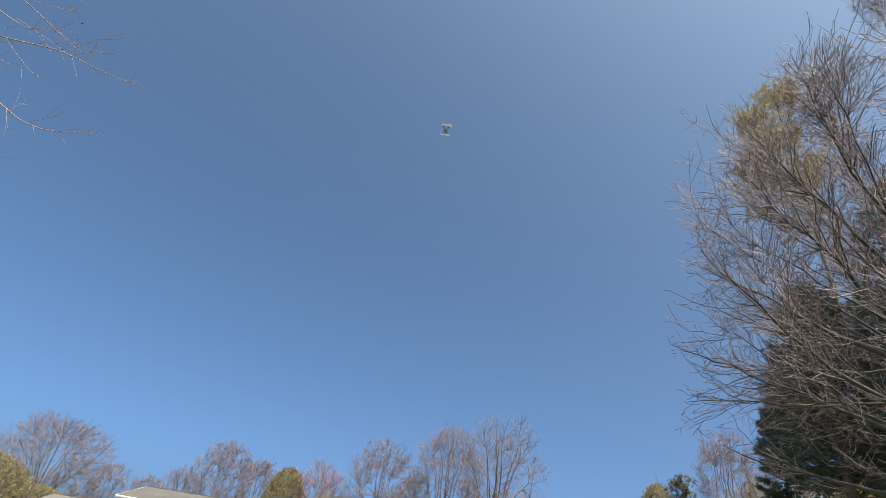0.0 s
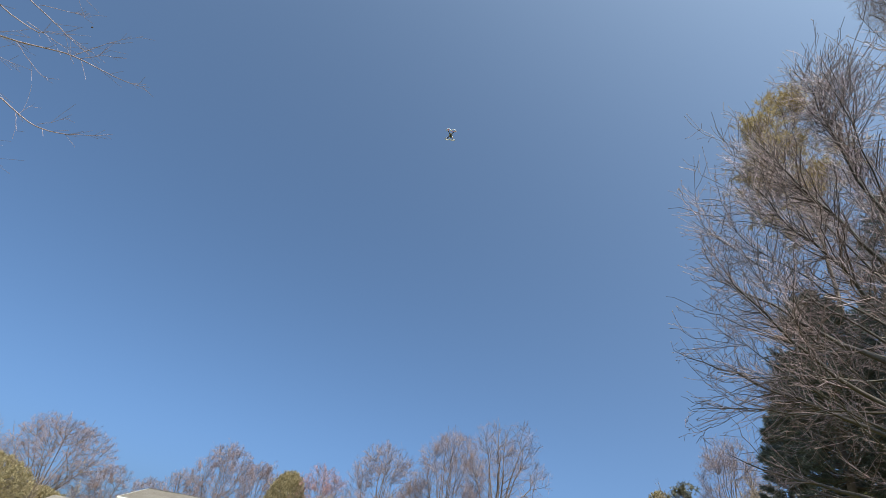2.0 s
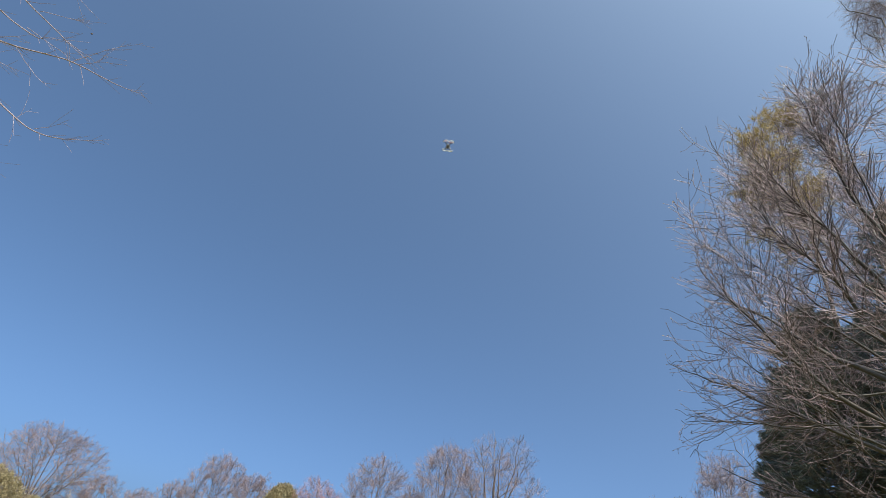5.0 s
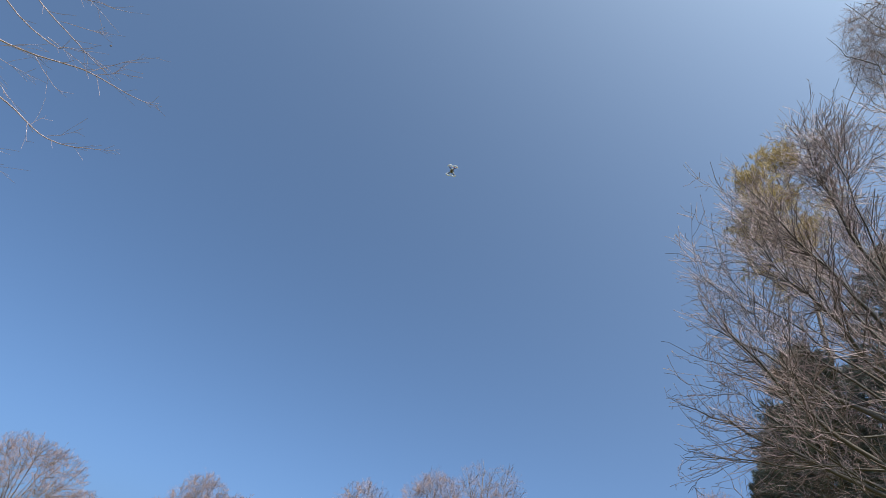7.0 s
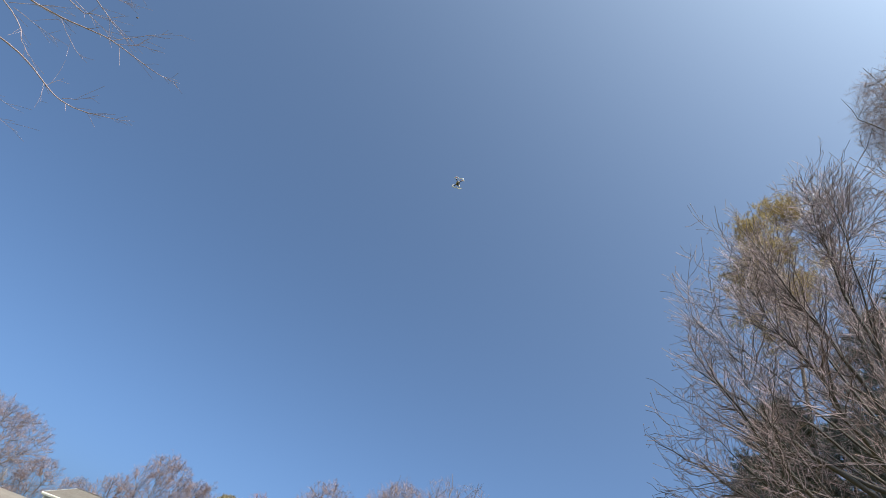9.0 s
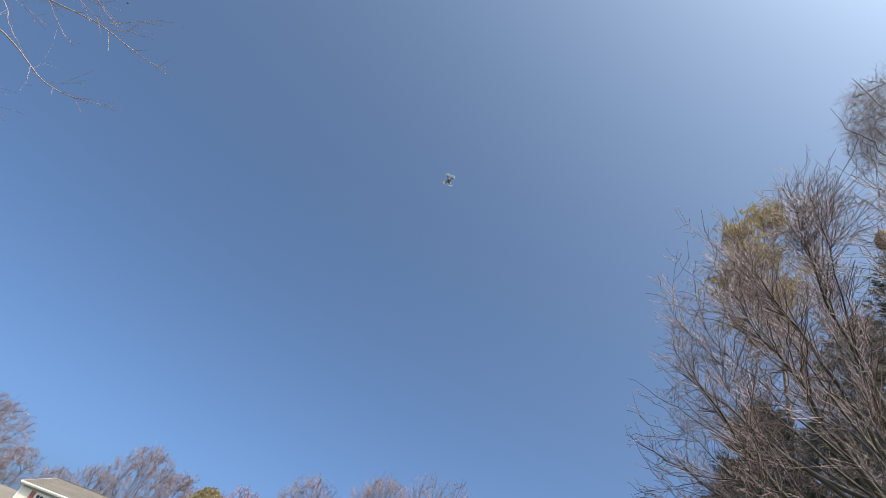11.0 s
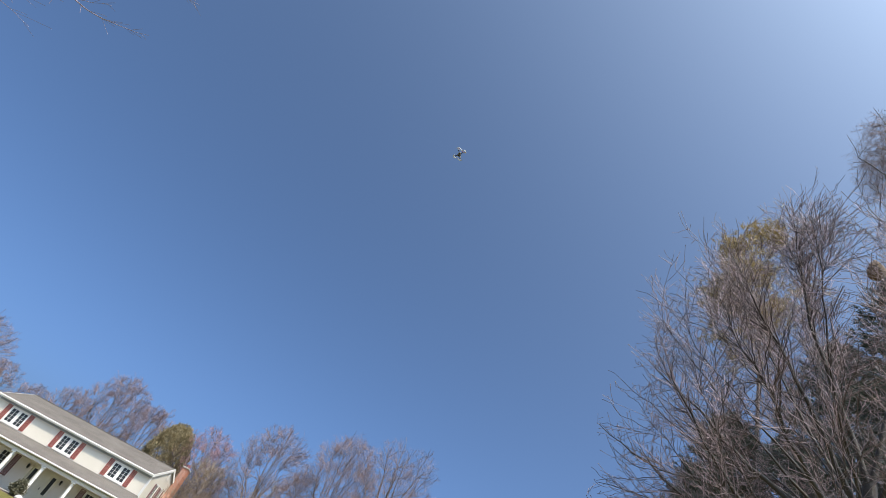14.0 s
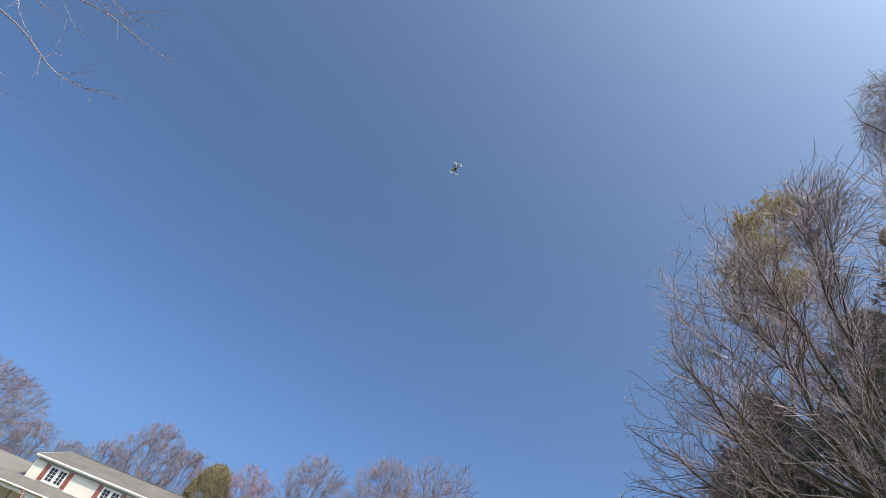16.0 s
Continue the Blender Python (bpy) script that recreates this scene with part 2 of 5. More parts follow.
# ---- trees ----
def sprout(rng, P, R, count, s_range, angle, up, length, n, wobble, trop, thin, end=0.35, reach=None, out=0.0, centre=None):
    """count shoots from random places along the lines P: returns their lines and radii. angle: degrees from the parent; up and out: pull of the first
    direction upwards and away from the middle line; trop: pull upwards on the way; thin: share of the parent's radius; reach: a test that keeps shoots inside."""
    M, k, _ = P.shape
    long = np.linalg.norm(np.diff(P, axis=1), axis=2).sum(1)
    who = rng.choice(M, count, p=long / long.sum())
    s = rng.uniform(*s_range, count)
    f = s * (k - 1)
    i0 = np.minimum(f.astype(int), k - 2)
    w = (f - i0)[:, None]
    start = P[who, i0] * (1 - w) + P[who, i0 + 1] * w
    rad = R[who, i0] * (1 - w[:, 0]) + R[who, i0 + 1] * w[:, 0]
    T = unit(P[who, i0 + 1] - P[who, i0])
    side = unit(np.cross(T, rng.normal(size=(count, 3))))
    a = np.radians(rng.uniform(angle[0], angle[1], count))[:, None]
    D = T * np.cos(a) + side * np.sin(a)
    D[:, 2] += up
    if out:
        c = start[:, :2] - (centre if centre is not None else 0)
        D[:, :2] += out * unit(c)
    D = unit(D)
    L = rng.uniform(length[0], length[1], count) * (1.15 - 0.6 * s)
    def run(L):
        pts, d = [start], D.copy()
        step = (L / (n - 1))[:, None]
        g = np.random.default_rng(int(rng.integers(1 << 30)) if run.seed is None else run.seed)
        for _ in range(n - 1):
            pts.append(pts[-1] + d * step)
            d = d + g.normal(size=d.shape) * wobble
            d[:, 2] += trop
            d = unit(d)
        return np.stack(pts, 1)
    run.seed = int(rng.integers(1 << 30))
    Q = run(L)
    if reach is not None:
        inside = reach(Q.reshape(-1, 3)).reshape(count, n)
        inside[:, 0] = True
        share = np.cumprod(inside, axis=1).sum(1) / n
        L = L * np.where(share < 1, np.maximum(share, 0.12) * rng.uniform(0.8, 1.15, count), 1)
        Q = run(L)
    r0 = np.maximum(rad * thin, 0.0)
    S = r0[:, None] * np.linspace(1, end, n)[None]
    return Q, S


def crown_test(base, height, profile, seed, lean=(0, 0), uneven=1.0):
    """Inside an uneven crown whose radius at each share of the height is given by profile, pairs of (share, metres)."""
    hs, rs = [p[0] for p in profile], [p[1] for p in profile]
    ph = np.random.default_rng(seed).uniform(0, 6.28, 4)
    def test(X):
        d = X - base
        d[:, :2] -= np.asarray(lean) * (d[:, 2:3] / height)
        a = np.arctan2(d[:, 1], d[:, 0])
        r = np.interp(d[:, 2] / height, hs, rs, left=rs[0], right=-1)
        return np.hypot(d[:, 0], d[:, 1]) < r * (1 + uneven * 0.10 * np.sin(3 * a + ph[0]) + uneven * 0.08 * np.sin(5 * a + ph[1] + d[:, 2] / height * 5))
    return test


def trunk_line(rng, base, height, n, bend, r0, r1, lean=(0, 0)):
    z = np.linspace(0, 1, n)
    P = np.zeros((1, n, 3))
    P[0, :, 2] = z * height
    P[0, :, 0] = lean[0] * z + bend * np.cumsum(rng.normal(size=n)) / n * z
    P[0, :, 1] = lean[1] * z + bend * np.cumsum(rng.normal(size=n)) / n * z
    R = (r0 + (r1 - r0) * z ** 0.8)[None]
    R[0, 0] *= 1.35
    return P + np.asarray(base), R


def floor_r(R, least):
    return np.maximum(R, least)


def dome_test(height, radius, low, mid, seed, lean=(0, 0), uneven=1.0):
    """Inside a lumpy rounded crown: widest at the share mid of the height, closing at the top and at the share low."""
    ph = np.random.default_rng(seed).uniform(0, 6.28, 4)
    def test(X):
        z = X[:, 2] / height
        x, y = X[:, 0] - lean[0] * z, X[:, 1] - lean[1] * z
        a = np.arctan2(y, x)
        up = np.where(z > mid, (z - mid) / (1 - mid), (mid - z) / (mid - low + 1e-6))
        lump = 1 + uneven * (0.07 * np.sin(3 * a + ph[0] + 4 * z) + 0.06 * np.sin(5 * a + ph[1] - 7 * z) + 0.04 * np.sin(9 * a + ph[2] + 11 * z))
        return (np.hypot(x, y) / radius) ** 2.5 + np.abs(up) ** 2.5 < lump ** 2.5
    return test


def sweep(foot, bow, goal, n):
    """Lines that leave each foot, bend past its bow and end at its goal."""
    u = np.linspace(0, 1, n)[None, :, None]
    return foot[:, None] * (1 - u) ** 2 + 2 * bow[:, None] * u * (1 - u) + goal[:, None] * u ** 2


def on_line(T, TR, s):
    """Places and radii at the shares s along the first line of T."""
    k = s * (T.shape[1] - 1)
    i = np.minimum(k.astype(int), T.shape[1] - 2)
    w = k - i
    return T[0, i] * (1 - w)[:, None] + T[0, i + 1] * w[:, None], TR[0, i] * (1 - w) + TR[0, i + 1] * w


def reach_for(rng, goals, P, R, span, n, flow, sway, thin, end, turn=1.6, loose=0.15, sag=0.0):
    """A line to every goal from the place on the lines P that it leaves most easily, first along that line and then over to the goal.
    span: the points of each line from which shoots may leave."""
    T = unit(np.gradient(P, axis=1))[:, span[0]:span[1]].reshape(-1, 3)
    Q, RR = P[:, span[0]:span[1]].reshape(-1, 3), R[:, span[0]:span[1]].reshape(-1)
    d = goals[:, None] - Q[None]
    far = np.linalg.norm(d, axis=2) + 1e-6
    cost = far * (1 + turn * (1 - (d * T[None]).sum(2) / far)) * rng.uniform(1 - loose, 1 + loose, far.shape)
    j = cost.argmin(1)
    foot, t, gap = Q[j], T[j], far[np.arange(len(goals)), j][:, None]
    bow = foot + (t * flow + (goals - foot) / gap * (1 - flow)) * gap * 0.5
    bow[:, 2] -= sag * gap[:, 0]
    L = sweep(foot, bow, goals, n)
    L = L + np.cumsum(rng.normal(size=L.shape), 1) * np.linspace(0, 1, n)[None, :, None] * sway * gap[:, None]
    return L, (RR[j] * thin)[:, None] * np.linspace(1, end, n)


def dome_points(rng, count, height, radius, low, mid, lean, inner):
    """Places spread over the outer part of a rounded crown, from the share inner of its size outwards."""
    v = unit(rng.normal(size=(count, 3)))
    v[:, 2] = np.where(v[:, 2] < -0.7, -v[:, 2], v[:, 2])
    v = v * (1 / (np.hypot(v[:, 0], v[:, 1]) ** 2.5 + np.abs(v[:, 2]) ** 2.5) ** 0.4)[:, None]
    v = v * rng.uniform(inner ** 2, 1.0, count)[:, None] ** 0.5
    z = height * (mid + np.where(v[:, 2] > 0, 1 - mid, mid - low) * v[:, 2])
    return np.stack([v[:, 0] * radius + lean[0] * z / height, v[:, 1] * radius + lean[1] * z / height, z], -1)


def bare_tree(az, dist, top_el, radius, label, seed, twig=None, limbs=14, low=0.22, mid=0.62, detail=1.0, lean=(0, 0), stem=0.16, thick=1.0, spires=0, fork=0.5):
    """A leafless round-crowned tree whose top is seen at top_el; low: the share of its height where the crown begins; fork: how high the trunk goes on."""
    rng = np.random.default_rng(seed)
    p = at(az, 0, dist) - np.array([lean[0] * 0.7, lean[1] * 0.7, 0])
    base = np.array([p[0], p[1], float(ground_z(p[0], p[1])) - 0.05])
    height = at(az, top_el, dist)[2] - base[2]
    tree = tagged(new("bare_tree"), label, "tree", group="bare trees")
    tree.location = base
    test = dome_test(height, radius, low * 0.6, mid, seed, lean)
    T, TR = trunk_line(rng, np.zeros(3), height * fork, 12, 0.5, stem * height / 12, stem * height / 30, np.array(lean) * fork)
    n = 12
    # each limb sweeps up from the trunk to a place of its own on the crown's dome
    up = (np.arange(limbs) + rng.uniform(0.2, 0.8, limbs)) / limbs
    a = np.arange(limbs) * 2.39996 + rng.normal(size=limbs) * 0.3
    tilt = np.radians(-22 + 108 * up)
    far = rng.uniform(0.80, 0.97, limbs)
    far[limbs - spires:] = rng.uniform(1.05, 1.12, spires)
    goal = np.stack([np.cos(a) * np.cos(tilt) * radius * far, np.sin(a) * np.cos(tilt) * radius * far, height * (mid + np.where(tilt > 0, (1 - mid), mid - low) * np.sin(tilt) * far)], -1)
    goal[:, :2] += np.array(lean) * (goal[:, 2:3] / height)
    s0 = np.clip((low * 0.75 + (fork - low * 0.75) * rng.uniform(0.0, 0.55, limbs) + 0.4 * (fork - low) * up) / fork, 0.12, 0.97)
    foot, fr = on_line(T, TR, s0)
    bow = foot + (goal - foot) * np.array([0.56, 0.56, 0.44]) + rng.normal(size=(limbs, 3)) * height * 0.012
    A = sweep(foot, bow, goal, n)
    A = A + np.cumsum(rng.normal(size=(limbs, n, 3)), 1) * np.linspace(0, 1, n)[None, :, None] * height * 0.0085
    AR = (0.62 * fr)[:, None] * np.linspace(1, 0.10, n) ** 0.9
    A2, A2R = reach_for(rng, dome_points(rng, int(limbs * 9 * detail), height, radius, low, mid, lean, 0.35), A, AR, (2, 11), 8, 0.3, 0.022, 0.55, 0.25, sag=0.14)
    B, BR = reach_for(rng, dome_points(rng, int(limbs * 34 * detail), height, radius, low, mid, lean, 0.5), np.concatenate([A[:, 3:11], A2]), np.concatenate([AR[:, 3:11], A2R]), (1, 7), 6, 0.3, 0.022, 0.5, 0.4, 1.4, sag=0.13)
    C, CR = sprout(rng, B, BR, int(limbs * 100 * detail), (0.15, 1.0), (22, 52), 0.20, (height * 0.035, height * 0.085), 3, 0.08, 0.06, 0.6, 0.5, test, 0.05)
    D, DR = sprout(rng, C, CR, int(limbs * 290 * detail), (0.15, 1.0), (28, 64), 0.0, (height * 0.016, height * 0.042), 2, 0.1, 0.02, 0.6, 0.6, test, 0.05)
    t = dist / 60 * thick
    put("trunk", mesh_of("trunk", *tubes(T, TR, 8)), BARK_FAR, tree)
    for i in range(limbs):
        put("limb", mesh_of("limb", *tubes(A[i:i + 1], floor_r(AR[i:i + 1], 0.040 * t * np.linspace(1, 0.3, n)), 5)), BARK_FAR, tree)
    put("branch_work", mesh_of("branch_work", *joined(tubes(A2, floor_r(A2R, 0.016 * t), 4), tubes(B, floor_r(BR, 0.0075 * t), 3))), BARK_FAR, tree, kind="stuff")
    put("twig_growth", mesh_of("twig_growth", *joined(tubes(C, floor_r(CR, 0.0072 * t), 3), tubes(D, floor_r(DR, 0.0064 * t), 3))), twig or TWIG_FAR, tree, kind="stuff")
    return tree


def needle_spray(rng, blades, length, width, spread):
    """The shape of one tuft: thin blades fanning out along +x."""
    d = unit(np.stack([np.ones(blades), rng.normal(size=blades) * spread, rng.normal(size=blades) * spread], -1))
    root = np.stack([rng.uniform(-0.3, 0.5, blades) * length, np.zeros(blades), np.zeros(blades)], -1)
    tip = root + d * length * rng.uniform(0.6, 1.1, blades)[:, None]
    w = unit(np.cross(d, rng.normal(size=(blades, 3)))) * width / 2
    return np.stack([root - w, root + w, tip], 1).reshape(-1, 3)


def tufts(rng, places, ways, template, size):
    """The tuft at every place, pointing along its way, turned by chance."""
    x = unit(ways)
    y = unit(np.cross(x, rng.normal(size=x.shape)))
    z = np.cross(x, y)
    s = rng.uniform(size[0], size[1], len(places))
    B = np.stack([x, y, z], -1) * s[:, None, None]
    V = np.einsum("mij,kj->mki", B, template) + places[:, None]
    return V.reshape(-1, 3), np.arange(V.shape[0] * V.shape[1]).reshape(-1, 3)


def spruce(az, dist, top_el, radius, label, seed, clear=0.04, power=0.8):
    """A dark conical evergreen with layered, drooping boughs."""
    rng = np.random.default_rng(seed)
    p = at(az, 0, dist)
    base = np.array([p[0], p[1], float(ground_z(p[0], p[1])) - 0.05])
    height = at(az, top_el, dist)[2] - base[2]
    tree = tagged(new("spruce_tree"), label, "tree", group="evergreens")
    tree.location = base
    T, TR = trunk_line(rng, np.zeros(3), height, 12, 0.15, 0.02 * height, 0.012)
    put("trunk", mesh_of("trunk", *tubes(T, TR, 8)), BARK_FAR, tree)
    count = int(height * 30)
    share = clear + (1 - clear) * rng.uniform(0, 1, count) ** 0.85
    a = rng.uniform(0, 2 * np.pi, count)
    long = radius * (1 - share) ** power * rng.uniform(0.72, 1.12, count) + 0.12
    n = 7
    k = np.linspace(0, 1, n)
    rise = (0.15 - 0.5 * (1 - share))[:, None] * k + 0.35 * k ** 2
    x = np.cos(a)[:, None] * long[:, None] * k
    y = np.sin(a)[:, None] * long[:, None] * k
    z = share[:, None] * height + long[:, None] * rise
    P = np.stack([x, y, z], -1)
    R = np.full((count, n), 0.02) * np.linspace(1, 0.3, n)
    put("bough_work", mesh_of("bough_work", *tubes(P, R, 3)), BARK_FAR, tree, kind="stuff")
    temp = needle_spray(rng, 11, 0.17, 0.03, 0.55)
    m = int(count * 20)
    who, s = rng.integers(0, count, m), rng.uniform(0.12, 1.0, m) ** 0.7
    f = s * (n - 1)
    i0 = np.minimum(f.astype(int), n - 2)
    w = (f - i0)[:, None]
    q = P[who, i0] * (1 - w) + P[who, i0 + 1] * w
    t = unit(P[who, i0 + 1] - P[who, i0])
    sidew = np.stack([-t[:, 1], t[:, 0], np.zeros(m)], -1) * rng.choice([-1.0, 1.0], m)[:, None]
    off = rng.uniform(0, 0.30, m)[:, None] * np.minimum(1, long[who] / 1.2)[:, None]
    q = q + sidew * off + np.array([0, 0, -0.10]) * rng.uniform(0, 1, (m, 1))
    put("needle_foliage", mesh_of("needle_foliage", *tufts(rng, q, t + sidew * 0.7 + np.array([0, 0, -0.25]), temp, (0.7, 1.3))), SPRUCE, tree, kind="stuff")
    return tree


def tuft_pine(az, dist, top_el, crown, label, seed, needles=None, clumps=150, blades=26, spread=1.0, depth=0.38, size=0.34):
    """A tall pine: bare lower trunk, limbs that end in rounded clumps of needles. crown: half its width in metres."""
    rng = np.random.default_rng(seed)
    p = at(az, 0, dist)
    base = np.array([p[0], p[1], float(ground_z(p[0], p[1])) - 0.05])
    height = at(az, top_el, dist)[2] - base[2]
    tree = tagged(new("pine_tree"), label, "tree", group="evergreens")
    tree.location = base
    T, TR = trunk_line(rng, np.zeros(3), height * 0.96, 12, 0.5, 0.007 * height, 0.03)
    put("trunk", mesh_of("trunk", *tubes(T, TR, 8)), BARK_FAR, tree)
    low = 1 - depth
    test = crown_test(np.zeros(3), height, [(0, 0.3), (low, 0.55 * crown), (low + depth * 0.35, crown), (low + depth * 0.75, 0.8 * crown), (1.0, 0.2 * crown)], seed)
    A, AR = sprout(rng, T, TR, 26, (low, 1.0), (45, 80), 0.25, (crown * 0.8, crown * 1.6), 7, 0.10, 0.05, 0.5, 0.3, test, 0.4)
    B, BR = sprout(rng, A, AR, clumps, (0.3, 1.0), (20, 60), 0.2, (crown * 0.25, crown * 0.55), 5, 0.12, 0.06, 0.6, 0.5, test, 0.1)
    put("limb_work", mesh_of("limb_work", *joined(tubes(A, floor_r(AR, 0.02), 5), tubes(B, floor_r(BR, 0.012), 3))), BARK_FAR, tree, kind="stuff")
    temp = needle_spray(rng, blades, size, 0.022 * dist / 26, spread)
    per = 5
    q = np.repeat(B[:, -1], per, 0) + rng.normal(size=(len(B) * per, 3)) * crown * 0.10
    w = rng.normal(size=q.shape) + np.array([0, 0, 0.8])
    put("needle_foliage", mesh_of("needle_foliage", *tufts(rng, q, w, temp, (0.7, 1.3))), needles or PINE, tree, kind="stuff")
    return tree


def translucent(mat, share):
    """Thin needles and leaves let part of the light through."""
    n, l = mat.node_tree.nodes, mat.node_tree.links
    bsdf, out = n["Principled BSDF"], n["Material Output"]
    thin, mix = n.new("ShaderNodeBsdfTranslucent"), n.new("ShaderNodeMixShader")
    mix.inputs[0].default_value = share
    l.new(bsdf.inputs["Base Color"].links[0].from_socket, thin.inputs["Color"])
    l.new(bsdf.outputs[0], mix.inputs[1])
    l.new(thin.outputs[0], mix.inputs[2])
    l.new(mix.outputs[0], out.inputs["Surface"])


for foliage, through_it in ((OLIVE, 0.4), (PINE_DARK, 0.25), (YELLOW_GREEN, 0.45), (PINE, 0.25), (SPRUCE, 0.25), (BLADE, 0.4)):
    translucent(foliage, through_it)


def leafy_mass(name, az, dist, top_el, radius, label, seed, mat, count=2600, low=0.05, category="tree", blade=0.24, squat=0.62):
    """A dense rounded evergreen: a trunk and many short sprays over an uneven crown, with gaps."""
    rng = np.random.default_rng(seed)
    p = at(az, 0, dist)
    base = np.array([p[0], p[1], float(ground_z(p[0], p[1])) - 0.05])
    height = at(az, top_el, dist)[2] - base[2]
    tree = tagged(new(name), label, category, group="evergreens")
    tree.location = base
    T, TR = trunk_line(rng, np.zeros(3), height * 0.9, 10, 0.3, 0.016 * height, 0.03)
    put("trunk", mesh_of("trunk", *tubes(T, TR, 7)), BARK_FAR, tree)
    test = crown_test(np.zeros(3), height, [(0, radius * 0.5), (low, radius * 0.75), (squat * 0.6, radius), (squat, radius * 0.98), (0.85, radius * 0.68), (0.95, radius * 0.4), (1.0, radius * 0.1)], seed)
    A, AR = sprout(rng, T, TR, 40, (0.08, 1.0), (35, 75), 0.3, (radius * 0.9, radius * 1.7), 7, 0.1, 0.06, 0.5, 0.3, test, 0.4)
    B, BR = sprout(rng, A, AR, count // 6, (0.3, 1.0), (20, 60), 0.15, (radius * 0.2, radius * 0.5), 4, 0.15, 0.05, 0.5, 0.5, test, 0.3)
    put("limb_work", mesh_of("limb_work", *joined(tubes(A, floor_r(AR, 0.02), 4), tubes(B, floor_r(BR, 0.012), 3))), BARK_FAR, tree, kind="stuff")
    temp = needle_spray(rng, 9, blade, blade * 0.2, 0.6)
    m = count * 4
    h = rng.uniform(0.03, 1.0, m) ** 0.9
    a = rng.uniform(0, 2 * np.pi, m)
    ph = rng.uniform(0, 6.28, 3)
    lump = 0.95 + 0.08 * np.sin(4 * a + ph[0] + 5 * h) + 0.07 * np.sin(7 * a + ph[1] - 9 * h) + 0.05 * np.sin(13 * a + 17 * h + ph[2]) + np.abs(rng.normal(size=m)) * 0.085
    rr = radius * np.interp(h, [0, squat * 0.6, squat, 0.8, 0.9, 0.97, 1.0], [0.75, 1.0, 0.98, 0.88, 0.70, 0.42, 0.08]) * np.sqrt(rng.uniform(0.5, 1.0, m)) * lump
    q = np.stack([np.cos(a) * rr, np.sin(a) * rr, h * height * (1 + 0.03 * np.sin(5 * a + ph[0]) * h)], -1)
    put("foliage", mesh_of("foliage", *tufts(rng, q, rng.normal(size=q.shape) + np.array([0, 0, 1.6]) + 0.8 * unit(q - np.array([0, 0, height * 0.4])), temp, (0.7, 1.7))), mat, tree, kind="stuff")
    return tree


def brush(az, dist, top_el, radius, label, seed, mat, stems=16):
    """A thicket of thin upright stems."""
    rng = np.random.default_rng(seed)
    p = at(az, 0, dist)
    base = np.array([p[0], p[1], float(ground_z(p[0], p[1])) - 0.05])
    height = max(0.9, at(az, top_el, dist)[2] - base[2])
    shrub = tagged(new("thicket"), label, "shrub", group="brush")
    shrub.location = base
    n = 8
    foot = rng.normal(size=(stems, 2)) * radius * 0.45
    P = np.zeros((stems, n, 3))
    k = np.linspace(0, 1, n)
    h = height * rng.uniform(0.55, 1.0, stems)
    P[:, :, 2] = h[:, None] * k
    P[:, :, :2] = foot[:, None] * (1 + 0.5 * k[:, None]) + np.cumsum(rng.normal(size=(stems, n, 2)), 1) * 0.02 * height * k[:, None]
    R = np.full((stems, 1), 0.006 * height) * np.linspace(1, 0.25, n)
    B, BR = sprout(rng, P, R, stems * 16, (0.2, 1.0), (20, 50), 0.25, (height * 0.12, height * 0.3), 6, 0.14, 0.05, 0.55, 0.4)
    C, CR = sprout(rng, B, BR, stems * 110, (0.15, 1.0), (20, 50), 0.15, (height * 0.05, height * 0.13), 3, 0.15, 0.04, 0.6, 0.5)
    t = dist / 60
    put("stem_clump", mesh_of("stem_clump", *joined(tubes(P, floor_r(R, 0.02 * t), 5), tubes(B, floor_r(BR, 0.014 * t), 3))), BARK_FAR, shrub, kind="stuff")
    put("twig_growth", mesh_of("twig_growth", *tubes(C, floor_r(CR, 0.009 * t), 3)), mat, shrub, kind="stuff")
    return shrub


